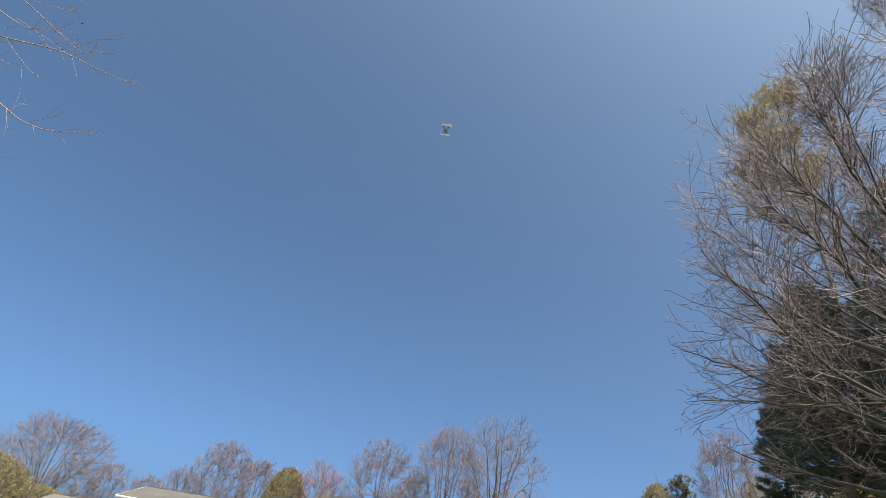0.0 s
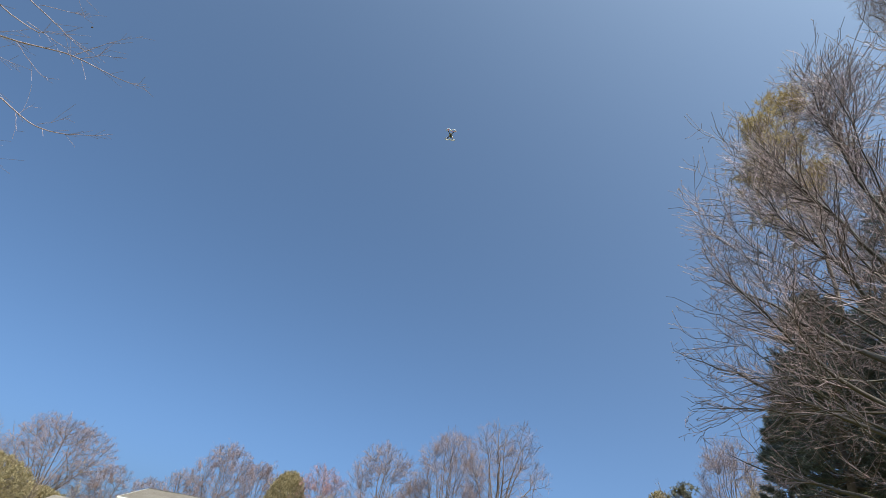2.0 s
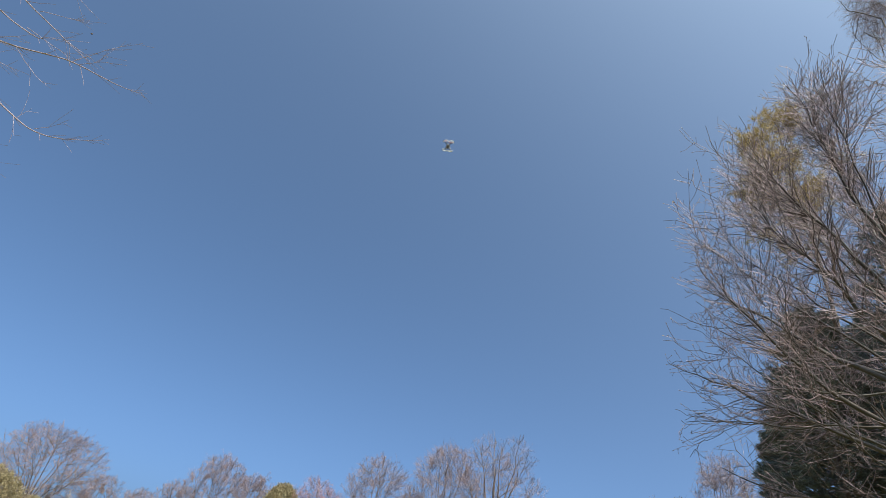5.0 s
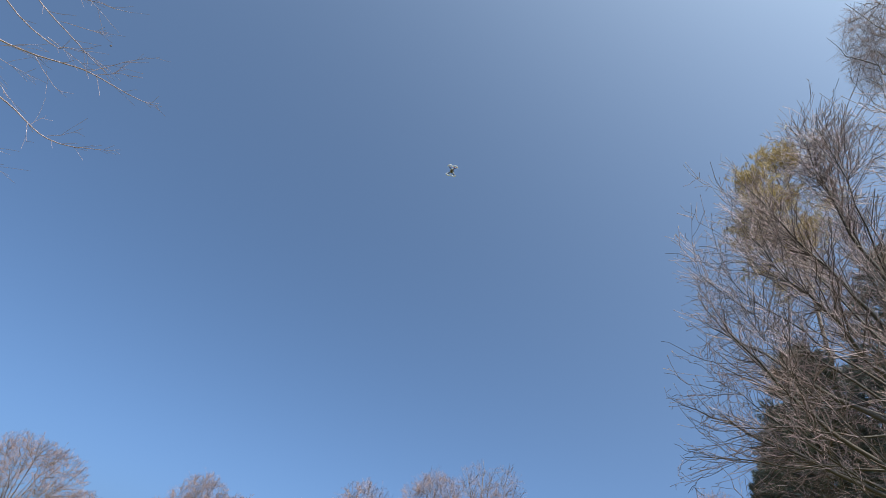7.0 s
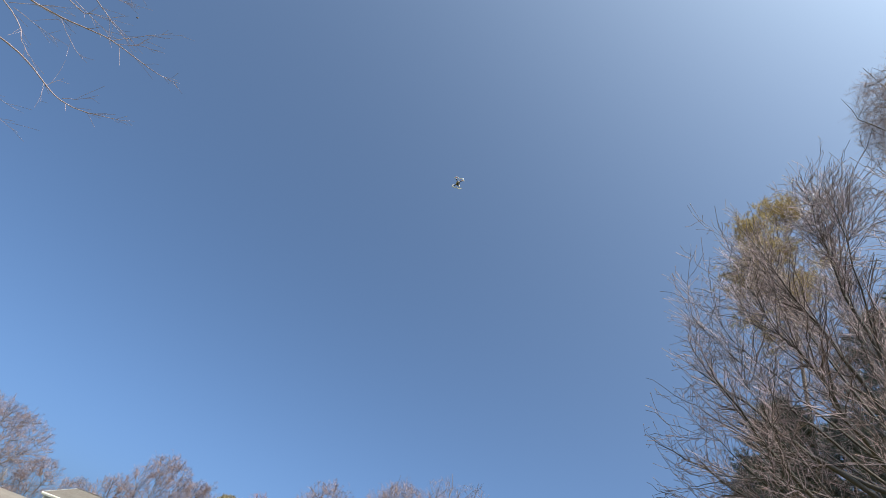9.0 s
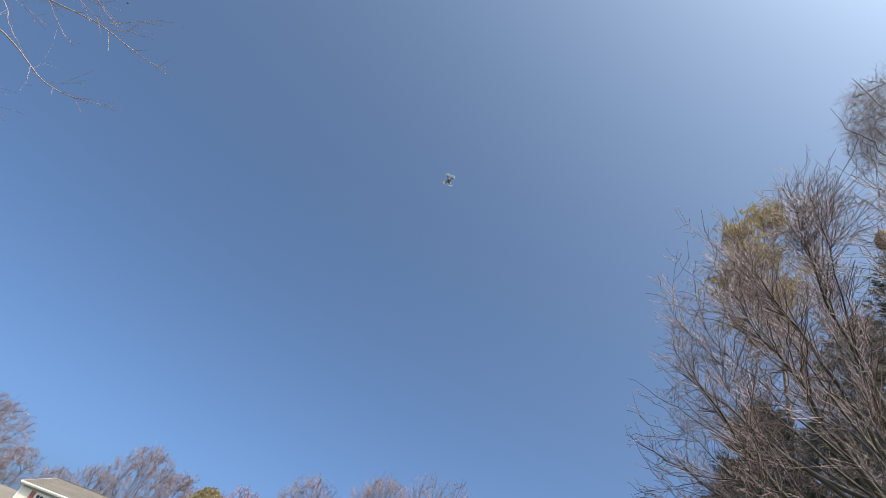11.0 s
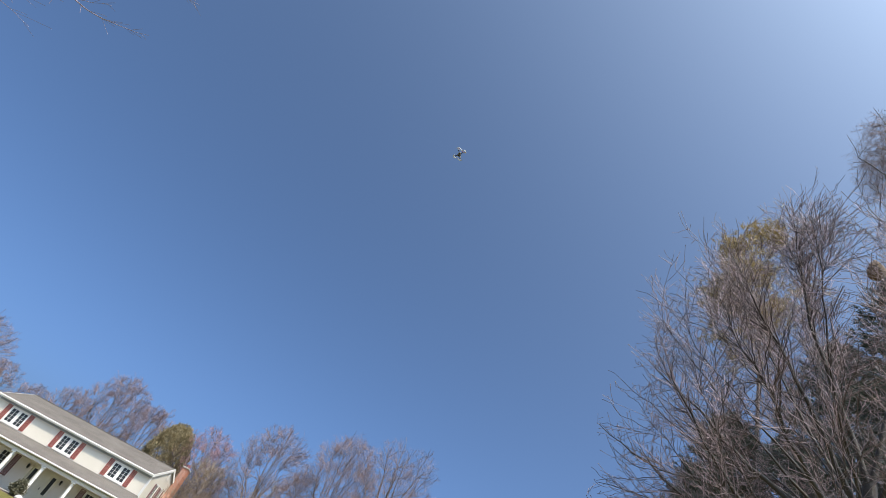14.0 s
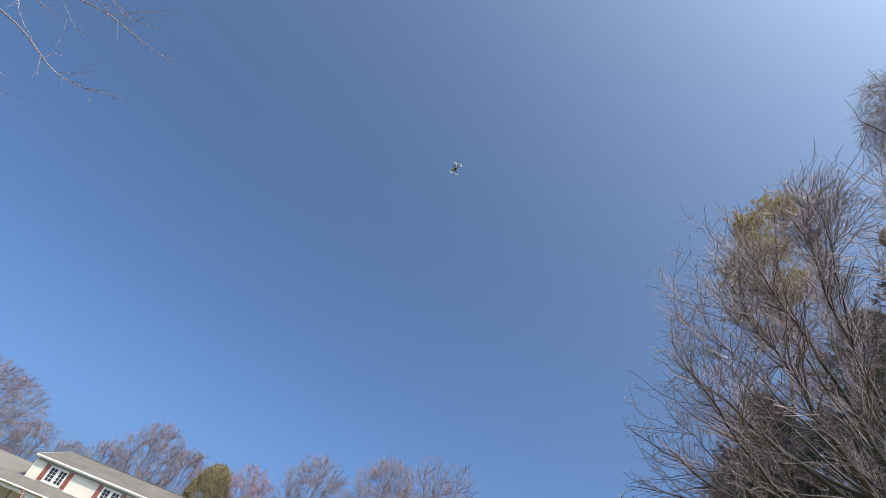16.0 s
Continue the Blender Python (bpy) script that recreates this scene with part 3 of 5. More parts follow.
def upright_tree():
    """The close upright tree: a short trunk that breaks into many ascending limbs, each with its branches, shoots, spurs and buds."""
    rng = np.random.default_rng(11)
    p = at(44.6, 0, 7.3)
    base = np.array([p[0], p[1], float(ground_z(p[0], p[1])) - 0.03])
    tree = tagged(new("upright_tree"), "leafless grey-brown upright tree with dense ascending twigs", "tree", group="bare trees")
    tree.location = base
    height = 9.0 - base[2]
    prof = [(0, 0.5), (0.25, 0.9), (0.33, 2.0), (0.38, 2.75), (0.44, 2.95), (0.52, 2.95), (0.60, 2.88), (0.70, 2.75), (0.78, 2.58), (0.86, 2.25), (0.94, 1.6), (1.0, 0.7)]
    T, TR = trunk_line(rng, np.zeros(3), height * 0.56, 14, 0.2, 0.16, 0.07)
    put("trunk", mesh_of("trunk", *tubes(T, TR, 12)), BARK_NEAR, tree)
    count, n = 48, 16
    up = (np.arange(count) + rng.uniform(0, 1, count)) / count
    share = 0.42 + 0.55 * up
    a = np.arange(count) * 2.39996 + rng.normal(size=count) * 0.25
    wide, tall = [q[1] for q in prof], [q[0] for q in prof]
    far = np.interp(share, tall, wide) * rng.uniform(0.78, 0.95, count)
    goal = np.stack([np.cos(a) * far, np.sin(a) * far, share * height], -1)
    # the two lowest limbs reach out almost level over the lawn
    goal[0], goal[1] = at(23.2, 20.8, 6.7) - base, at(25.5, 24.0, 6.2) - base
    along = np.clip(0.58 + 0.38 * up + rng.normal(size=count) * 0.04, 0.5, 0.99)
    along[:2] = 0.80, 0.88
    foot = on_line(T, TR, along)[0]
    bow = foot + (goal - foot) * np.stack([0.68 - 0.16 * up, 0.68 - 0.16 * up, 0.34 + 0.14 * up], -1) + rng.normal(size=(count, 3)) * 0.12
    bow[:2] = foot[:2] + (goal[:2] - foot[:2]) * 0.5
    A = sweep(foot, bow, goal, n)
    A = A + np.cumsum(rng.normal(size=A.shape), 1) * np.linspace(0, 1, n)[None, :, None] * 0.036
    AR = (0.011 + 0.030 * rng.uniform(0, 1, count) ** 1.6)[:, None] * np.linspace(1, 0.13, n)[None] ** 1.1
    AR[:2] = 0.018 * np.linspace(1, 0.2, n)
    # branches fill the crown out to its surface
    m = 1700
    h = 0.42 + 0.57 * rng.uniform(0, 1, m) ** 0.86
    b = rng.uniform(0, 2 * np.pi, m)
    rr = np.interp(h, tall, wide) * np.sqrt(rng.uniform(0.20 + 0.30 * smooth_step(0.6, 0.4, h), 1.0)) * (1 + 0.05 * np.sin(3 * b + 7 * h) + 0.04 * np.sin(7 * b - 11 * h))
    aim = np.stack([np.cos(b) * rr, np.sin(b) * rr, h * height + rng.normal(size=m) * 0.12], -1)
    ALL, ALLR = reach_for(rng, aim, A, AR, (2, 14), 12, 0.30, 0.032, 0.45, 0.30, 1.7, 0.45, 0.14)
    ALLR = floor_r(np.minimum(ALLR, 0.0085), 0.0028)
    owner = np.linalg.norm(ALL[:, :1] - A.reshape(1, -1, 3), axis=2).argmin(1) // n
    for i in range(count):
        a1, r1 = A[i:i + 1], AR[i:i + 1]
        limb = put("limb", mesh_of("limb", *tubes(a1, r1, 8)), BARK_NEAR, tree)
        B, BR = ALL[owner == i], ALLR[owner == i]
        from_line, from_r = np.concatenate([B[:, ::2], a1[:, 5:16:2]]), np.concatenate([BR[:, ::2], r1[:, 5:16:2]])
        size = np.linalg.norm(np.diff(from_line, axis=1), axis=2).sum()
        C, CR = sprout(rng, from_line, from_r, max(8, int(size * (8.4 if i > 1 else 3.2))), (0.08, 1.0), (30, 68), 0.12, (0.14, 0.58), 4, 0.14, 0.06, 0.6, 0.55, None, 0.10)
        CR = floor_r(np.minimum(CR, 0.0042), 0.0027)
        D, DR = sprout(rng, C, CR, max(20, int(size * (8 if i > 1 else 5))), (0.05, 1.0), (38, 70), 0.12, (0.02, 0.10), 2, 0.1, 0.05, 0.9, 0.8, None)
        DR = floor_r(DR, 0.0025)
        for k in range(len(B)):
            put("branch", mesh_of("branch", *tubes(B[k:k + 1], BR[k:k + 1], 5)), BARK_TWIG, limb)
        put("twig_growth", mesh_of("twig_growth", *joined(tubes(C, CR, 3), tubes(D, DR, 3))), TWIG_NEAR, limb, kind="stuff")
        tips = np.concatenate([C[:, -2:], D[::3, -2:]])
        way = unit(tips[:, 1] - tips[:, 0])
        bud = np.stack([tips[:, 1] - way * 0.005, tips[:, 1] + way * 0.006, tips[:, 1] + way * 0.018], 1)
        put("bud_growth", mesh_of("bud_growth", *tubes(bud, np.tile(np.array([0.003, 0.0058, 0.001]), (len(bud), 1)), 3)), BUD, limb, kind="stuff")
    return tree


def spline(points, n):
    """A smooth line of n points through a few places."""
    P = np.asarray(points, float)
    k = np.linspace(0, len(P) - 1, n)
    i = np.minimum(k.astype(int), len(P) - 2)
    t = (k - i)[:, None]
    Q = np.concatenate([[2 * P[0] - P[1]], P, [2 * P[-1] - P[-2]]])
    a, b, c, d = Q[i], Q[i + 1], Q[i + 2], Q[i + 3]
    return 0.5 * (2 * b + (c - a) * t + (2 * a - 5 * b + 4 * c - d) * t ** 2 + (3 * b - a - 3 * c + d) * t ** 3)


def birch_tree():
    """A tree beside the standing point: only the ends of its long arching branches reach into the view."""
    rng = np.random.default_rng(23)
    p = at(-84, 0, 8.5)
    base = np.array([p[0], p[1], float(ground_z(p[0], p[1])) - 0.03])
    tree = tagged(new("birch_tree"), "leafless tree with long pale arching twigs", "tree", group="bare trees")
    tree.location = base
    T, TR = trunk_line(rng, np.zeros(3), 11.0, 14, 0.3, 0.15, 0.02)
    put("trunk", mesh_of("trunk", *tubes(T, TR, 12)), BARK_NEAR, tree)

    def shoot(parent, way, r0, name="twig", foot=None, fine=6):
        """A tapering shoot along its way of azimuths, elevations and distances, with a few hair-thin twigs."""
        pts = ([foot] if foot is not None else []) + [at(*w) - base for w in way]
        n = 7 * len(pts)
        a = spline(pts, n)[None]
        a = a + np.cumsum(rng.normal(size=a.shape), 1) * 0.0022
        ar = r0 * (np.linspace(1, 0.17, n)[None] ** 1.5 if foot is not None else np.linspace(1.15, 0.45, n)[None])
        ob = put(name, mesh_of(name, *tubes(a, ar, 6)), BIRCH, parent)
        if fine:
            C, CR = sprout(rng, a, ar, fine, (0.45 if foot is not None else 0.2, 0.95), (16, 46), 0.0, (0.12, 0.40), 5, 0.05, 0.0, 0.5, 0.4)
            put("twig_growth", mesh_of("twig_growth", *tubes(C, floor_r(CR, 0.0015), 3)), BIRCH, ob, kind="stuff")
        return ob

    def root(z):
        return T[0, np.argmin(abs(T[0, :, 2] - z))]

    b = shoot(tree, [(-70, 30, 7.0), (-58.1, 33.7, 6.1), (-51.7, 36.2, 5.6), (-46.6, 37.0, 5.2), (-44.2, 37.7, 5.0)], 0.016, "branch", root(3.6), 12)
    shoot(b, [(-51.7, 36.2, 5.6), (-49.8, 39.2, 5.4), (-48.0, 41.2, 5.2)], 0.0029)
    shoot(b, [(-51.1, 36.5, 5.55), (-49.5, 37.9, 5.4), (-47.6, 38.9, 5.25)], 0.0029)
    shoot(b, [(-55.7, 34.5, 5.9), (-52.7, 33.5, 5.6), (-51.1, 33.9, 5.4)], 0.0026)
    b = shoot(tree, [(-69, 26, 7.2), (-57.0, 30.1, 6.2), (-50.6, 29.8, 5.8), (-47.0, 31.2, 5.4), (-44.7, 32.7, 5.2)], 0.015, "branch", root(3.0), 12)
    shoot(b, [(-50.3, 30.0, 5.8), (-48.4, 31.8, 5.6)], 0.0023, fine=3)
    shoot(b, [(-51.9, 30.0, 5.85), (-51.6, 31.4, 5.8)], 0.0022, fine=2)
    shoot(b, [(-52.2, 29.9, 5.9), (-51.1, 28.7, 5.8)], 0.0021, fine=2)
    b = shoot(tree, [(-72, 32, 7.0), (-58.9, 32.3, 6.0), (-55.5, 31.2, 5.7), (-53.2, 30.5, 5.5)], 0.012, "branch", root(3.3), 8)
    shoot(b, [(-58.7, 32.4, 6.0), (-56.5, 34.9, 5.7), (-55.1, 36.5, 5.5)], 0.0027)
    shoot(b, [(-58.2, 32.4, 6.0), (-54.3, 33.0, 5.6)], 0.0025)
    b = shoot(tree, [(-73, 35, 7.0), (-57.5, 36.0, 5.9), (-54.4, 36.8, 5.6), (-51.6, 38.5, 5.4)], 0.012, "branch", root(3.8), 8)
    shoot(b, [(-56.2, 36.3, 5.8), (-52.0, 36.5, 5.5)], 0.0027)
    shoot(b, [(-53.1, 37.4, 5.5), (-50.6, 37.5, 5.3)], 0.0025)
    b = shoot(tree, [(-74, 37, 6.9), (-56.8, 37.8, 5.8), (-52.7, 37.4, 5.5), (-50.6, 37.4, 5.3)], 0.012, "branch", root(4.3), 8)
    shoot(b, [(-56.4, 37.9, 5.8), (-52.6, 39.9, 5.5)], 0.0027)
    b = shoot(tree, [(-76, 42, 6.6), (-60.0, 40.5, 5.8), (-55.0, 41.5, 5.4), (-51.5, 43.5, 5.1)], 0.012, "branch", root(5.2), 8)
    shoot(b, [(-57.5, 41.0, 5.6), (-53.0, 40.4, 5.3)], 0.0025)
    b = shoot(tree, [(-72, 21, 8.0), (-58, 25.6, 6.7), (-53.2, 26.6, 6.3), (-51.2, 27.0, 6.2)], 0.010, "branch", root(2.6), 6)
    shoot(b, [(-53.8, 25.2, 6.4), (-50.2, 25.6, 6.1)], 0.0022, fine=3)
    for z, way in ((2.4, [(-64, 14, 8.6), (-53, 16.2, 7.8), (-47.4, 17.2, 7.4)]), (2.2, [(-64, 17, 8.8), (-54, 18.2, 8.0), (-48.6, 20.2, 7.7)]), (2.0, [(-63, 9, 8.8), (-52, 12.0, 8.1), (-46.6, 13.4, 7.8)])):
        shoot(tree, way, 0.010, "branch", root(z), 10)
    q = at(-52.0, 39.2, 5.2) - base
    bm = bmesh.new()
    bmesh.ops.create_icosphere(bm, subdivisions=1, radius=0.011, matrix=Matrix.Translation(q) @ Matrix.Diagonal((1.3, 0.7, 1.0, 1)))
    part("dead_leaf", bm, LEAF, tree, "curled dark dead leaf")
    return tree


upright_tree()
birch_tree()
# tall tree whose crown shows above the near one
bare_tree(54.0, 12, 53.5, 1.62, "tall leafless tree with fine budding twigs", 31, TWIG_FAR, limbs=22, low=0.86, mid=0.935, detail=0.5, stem=0.07, thick=1.9, fork=0.86)
tuft_pine(36.7, 26, 46.2, 3.0, "tall pine with a yellow-brown needled crown", 41, PINE, clumps=290, blades=22, depth=0.42)
spruce(34.0, 19, 29.0, 2.3, "dark green spruce behind leafless branches", 51, 0.31, 0.5)
spruce(29.6, 25, 19.5, 1.1, "small dark green spruce below the rise", 55, 0.05, 0.5)
spruce(32.2, 22, 24.0, 1.8, "dark green spruce behind leafless branches", 56, 0.37, 0.45)
spruce(37.0, 24, 22.5, 2.3, "dark green spruce behind leafless branches", 57, 0.27, 0.45)
spruce(39.0, 22, 27.5, 3.0, "dark green spruce behind leafless branches", 54, 0.22, 0.5)
spruce(43.6, 19, 36.0, 3.3, "dark green spruce behind leafless branches", 52, 0.12, 0.55)
spruce(49.6, 16, 42.0, 3.0, "tall dark green spruce behind leafless branches", 53, 0.04, 0.6)

# the far tree line
bare_tree(-35.4, 82, 8.9, 6.8, "large round leafless tree beyond the house", 61, limbs=26, low=0.18, mid=0.58, detail=1.1)
bare_tree(-42.3, 80, 7.8, 5.0, "leafless grey tree beyond the house", 62, limbs=14)
bare_tree(-30.6, 86, 6.3, 2.6, "small leafless tree beyond the house", 63, limbs=10, detail=0.8)
bare_tree(-27.6, 84, 6.0, 2.9, "small leafless tree beyond the house", 64, limbs=10, detail=0.8)
bare_tree(-21.9, 80, 10.2, 4.3, "leafless tree behind the house roof", 65, limbs=20, low=0.25, mid=0.6)
bare_tree(-25.0, 84, 7.3, 3.3, "leafless grey tree behind the house roof", 66, limbs=12, detail=0.8)
bare_tree(-18.6, 82, 9.4, 3.3, "leafless tree behind the house roof", 67, limbs=14)
leafy_mass("evergreen_tree", -16.0, 72, 8.55, 2.55, "dense rounded olive-green evergreen beside the house", 71, OLIVE, count=2400, squat=0.74)
bare_tree(-13.0, 70, 10.1, 3.6, "leafless tree with red budding twigs", 68, TWIG_RED, limbs=20, low=0.15, mid=0.55)
bare_tree(-12.2, 66, 7.6, 2.8, "brown leafless tree beside the chimney", 76, TWIG_BROWN, limbs=14, low=0.10, mid=0.5)
bare_tree(-11.0, 64, 8.0, 2.8, "brown leafless tree at the lawn's edge", 77, TWIG_BROWN, limbs=14, low=0.10, mid=0.5)
bare_tree(-7.4, 62, 13.1, 4.1, "leafless grey-brown spreading tree", 69, limbs=20, low=0.2, mid=0.62, stem=0.14, fork=0.6)
bare_tree(-0.8, 52, 15.4, 3.7, "large leafless multi-stemmed tree", 70, limbs=22, low=0.06, mid=0.62, stem=0.17, spires=3, fork=0.35)
bare_tree(4.2, 50, 17.0, 4.3, "large leafless tree with stout forking limbs", 72, limbs=18, low=0.16, mid=0.58, stem=0.21, spires=2, fork=0.62)
bare_tree(-4.0, 54, 11.2, 2.2, "slender leafless tree between larger ones", 78, limbs=10, low=0.15, mid=0.6, detail=0.8)
leafy_mass("evergreen_tree", -4.3, 56, 6.5, 2.4, "low yellow-green evergreen among leafless trees", 73, YELLOW_GREEN, count=1800, squat=0.48)
leafy_mass("evergreen_tree", -39.4, 72, 4.8, 4.6, "low olive-brown evergreen at the lawn's edge", 74, OLIVE, count=2000)
leafy_mass("evergreen_tree", -35.0, 76, 3.2, 3.2, "low olive-brown evergreen at the lawn's edge", 75, OLIVE, count=1400)
for k, (az, dist, el, rad) in enumerate([(-14.0, 63, 5.4, 3.5), (-11.5, 62, 6.0, 3.5), (-6.5, 60, 7.0, 3.5), (-3.5, 58, 8.0, 3.5), (-33.5, 80, 3.8, 4.0), (-36.5, 72, 3.6, 3.0), (-39.5, 72, 4.4, 3.0), (6.5, 52, 9.0, 3.0), (-25.5, 82, 4.8, 4.0)]):
    brush(az, dist, el, rad, "brown leafless thicket below the trees", 80 + k, TWIG_BROWN)
tuft_pine(21.2, 62, 13.2, 2.1, "round-topped dark pine on the rise", 91, PINE_DARK, clumps=90, depth=0.36, blades=16, size=0.5)
leafy_mass("evergreen_tree", 18.9, 66, 11.9, 2.4, "olive-green evergreen on the rise", 92, OLIVE, count=1400)
bare_tree(25.0, 58, 17.2, 3.0, "leafless tree on the rise", 93, limbs=20, low=0.3, mid=0.66, detail=0.85)
bare_tree(27.8, 56, 13.6, 2.0, "small brown leafless tree on the rise", 94, TWIG_BROWN, limbs=12, low=0.12)
brush(26.5, 50, 12.8, 2.6, "brown leafless thicket on the rise", 95, TWIG_BROWN)
brush(28.8, 46, 13.6, 2.2, "brown leafless thicket on the rise", 97, TWIG_BROWN)
brush(30.8, 42, 13.0, 1.8, "brown leafless thicket on the rise", 98, TWIG_BROWN)
brush(34.2, 31, 12.9, 0.8, "dry brown shrub on the grassy bank", 96, TWIG_BROWN, stems=10)


def far_woods():
    """Leafless woodland along the skyline, too far off to tell its trees apart."""
    rng = np.random.default_rng(99)
    T, TR = trunk_line(rng, np.zeros(3), 9.0, 6, 0.5, 0.14, 0.04)
    A, AR = sprout(rng, T, TR, 12, (0.2, 0.9), (25, 55), 0.2, (3.5, 6.0), 6, 0.09, 0.04, 0.55, 0.3, None, 0.2)
    B, BR = sprout(rng, A, AR, 80, (0.15, 1.0), (25, 55), 0.1, (1.2, 2.6), 4, 0.12, 0.03, 0.55, 0.4)
    C, CR = sprout(rng, B, BR, 140, (0.1, 1.0), (25, 60), 0.1, (0.5, 1.3), 2, 0.12, 0.03, 0.6, 0.5)
    V, F = joined(tubes(T, TR, 5), tubes(A, floor_r(AR, 0.05), 3), tubes(B, floor_r(BR, 0.03), 3), tubes(C, floor_r(CR, 0.018), 3))
    lots = []
    for az in np.arange(-80, 78, 3.0):
        q = at(az + rng.normal() * 0.5, 0, rng.uniform(118, 165))
        g = float(ground_z(q[0], q[1]))
        a = rng.uniform(0, 6.28)
        s = rng.uniform(0.8, 1.15)
        R = np.array([[math.cos(a), -math.sin(a), 0], [math.sin(a), math.cos(a), 0], [0, 0, 1]]) * s
        lots.append((V @ R.T + np.array([q[0], q[1], g - 0.1]), F))
    ob = put("far_woods", mesh_of("far_woods", *joined(*lots)), TWIG_BROWN, None)
    tagged(ob, "distant brown leafless woodland along the skyline", "woods", kind="stuff")


far_woods()


def lawn_grass():
    """Tufts of short grass over the stretches of lawn that come into view."""
    rng = np.random.default_rng(7)
    temp = needle_spray(rng, 5, 0.055, 0.010, 0.7)
    lots = []
    for az0, az1, d0, d1, count in ((-46, -8, 24, 52, 14000), (27, 42, 20, 46, 4000), (-180, 180, 0.0, 8.5, 5000)):
        az, d = rng.uniform(az0, az1, count), np.sqrt(rng.uniform(d0 ** 2, d1 ** 2, count))
        x, y = d * np.sin(np.radians(az)), d * np.cos(np.radians(az))
        keep = ~((x > -33.5) & (x < -14.3) & (y > 50.3))
        q = np.stack([x, y, ground_z(x, y)], -1)[keep]
        lots.append(tufts(rng, q, rng.normal(size=q.shape) * 0.25 + np.array([0, 0, 1.0]), temp, (0.2, 0.5)))
    ob = put("grass", mesh_of("grass", *joined(*lots)), BLADE, None)
    tagged(ob, "short uneven spring grass with straw-coloured tufts", "grass", kind="stuff")


lawn_grass()

# ---- the house across the lawn ----
HOUSE_LEN, HOUSE_DEEP, EAVE, RIDGE, PORCH = 14.75, 9.1, 5.62, 7.12, 2.45


def lapped(runs, proud=0.016, axis="x", at_face=0.0, out=-1):
    """Siding courses as wedges: runs of (from, to, z0, z1) along x on a face of given y, or along y on a face of given x."""
    verts, faces = [], []
    for a, b, z0, z1 in runs:
        k = len(verts)
        f, g = at_face + out * proud, at_face + out * 0.003
        pts = [(a, f, z0), (b, f, z0), (b, g, z1), (a, g, z1), (a, at_face, z0), (b, at_face, z0)]
        if axis == "y":
            pts = [(q, p, z) for p, q, z in pts]
        verts += pts
        faces += [(k, k + 1, k + 2, k + 3), (k + 4, k + 5, k + 1, k)]
    me = mesh_of("siding", verts, faces)
    me.polygons.foreach_set("use_smooth", [False] * len(me.polygons))
    return me


def courses(lo, hi, z0, z1, holes, step=0.135, clip=None):
    """Runs of siding from lo to hi, left out where holes (a, b, z0, z1) lie; clip gives the ends at a height."""
    runs, z = [], z0
    while z < z1 - 0.01:
        top = min(z + step, z1)
        a, b = clip(top) if clip else (lo, hi)
        cuts = sorted((h[0], h[1]) for h in holes if h[2] < top - 0.02 and h[3] > z + 0.02)
        for h0, h1 in cuts:
            if h0 > a:
                runs.append((a, min(h0, b), z, top))
            a = max(a, h1)
        if b > a:
            runs.append((a, b, z, top))
        z = top
    return runs


def wall_with_holes(name, lo, hi, z0, z1, holes, y0, y1, parent, axis="x"):
    """A thick wall pieced from blocks round its openings."""
    bm = bmesh.new()
    xs = sorted({lo, hi, *[h[0] for h in holes], *[h[1] for h in holes]})
    for a, b in zip(xs[:-1], xs[1:]):
        z = z0
        for h in sorted((h for h in holes if h[0] <= a + 1e-6 and h[1] >= b - 1e-6), key=lambda h: h[2]):
            if h[2] > z:
                box(bm, *((a, b, y0, y1) if axis == "x" else (y0, y1, a, b)), z, h[2])
            z = h[3]
        if z1 > z:
            box(bm, *((a, b, y0, y1) if axis == "x" else (y0, y1, a, b)), z, z1)
    return part(name, bm, SIDING, parent)


def frame_bars(bm, x0, x1, z0, z1, w, y0, y1):
    """Four bars round an opening, butted."""
    box(bm, x0, x0 + w, y0, y1, z0, z1)
    box(bm, x1 - w, x1, y0, y1, z0, z1)
    box(bm, x0 + w, x1 - w, y0, y1, z0, z0 + w)
    box(bm, x0 + w, x1 - w, y0, y1, z1 - w, z1)
    return bm


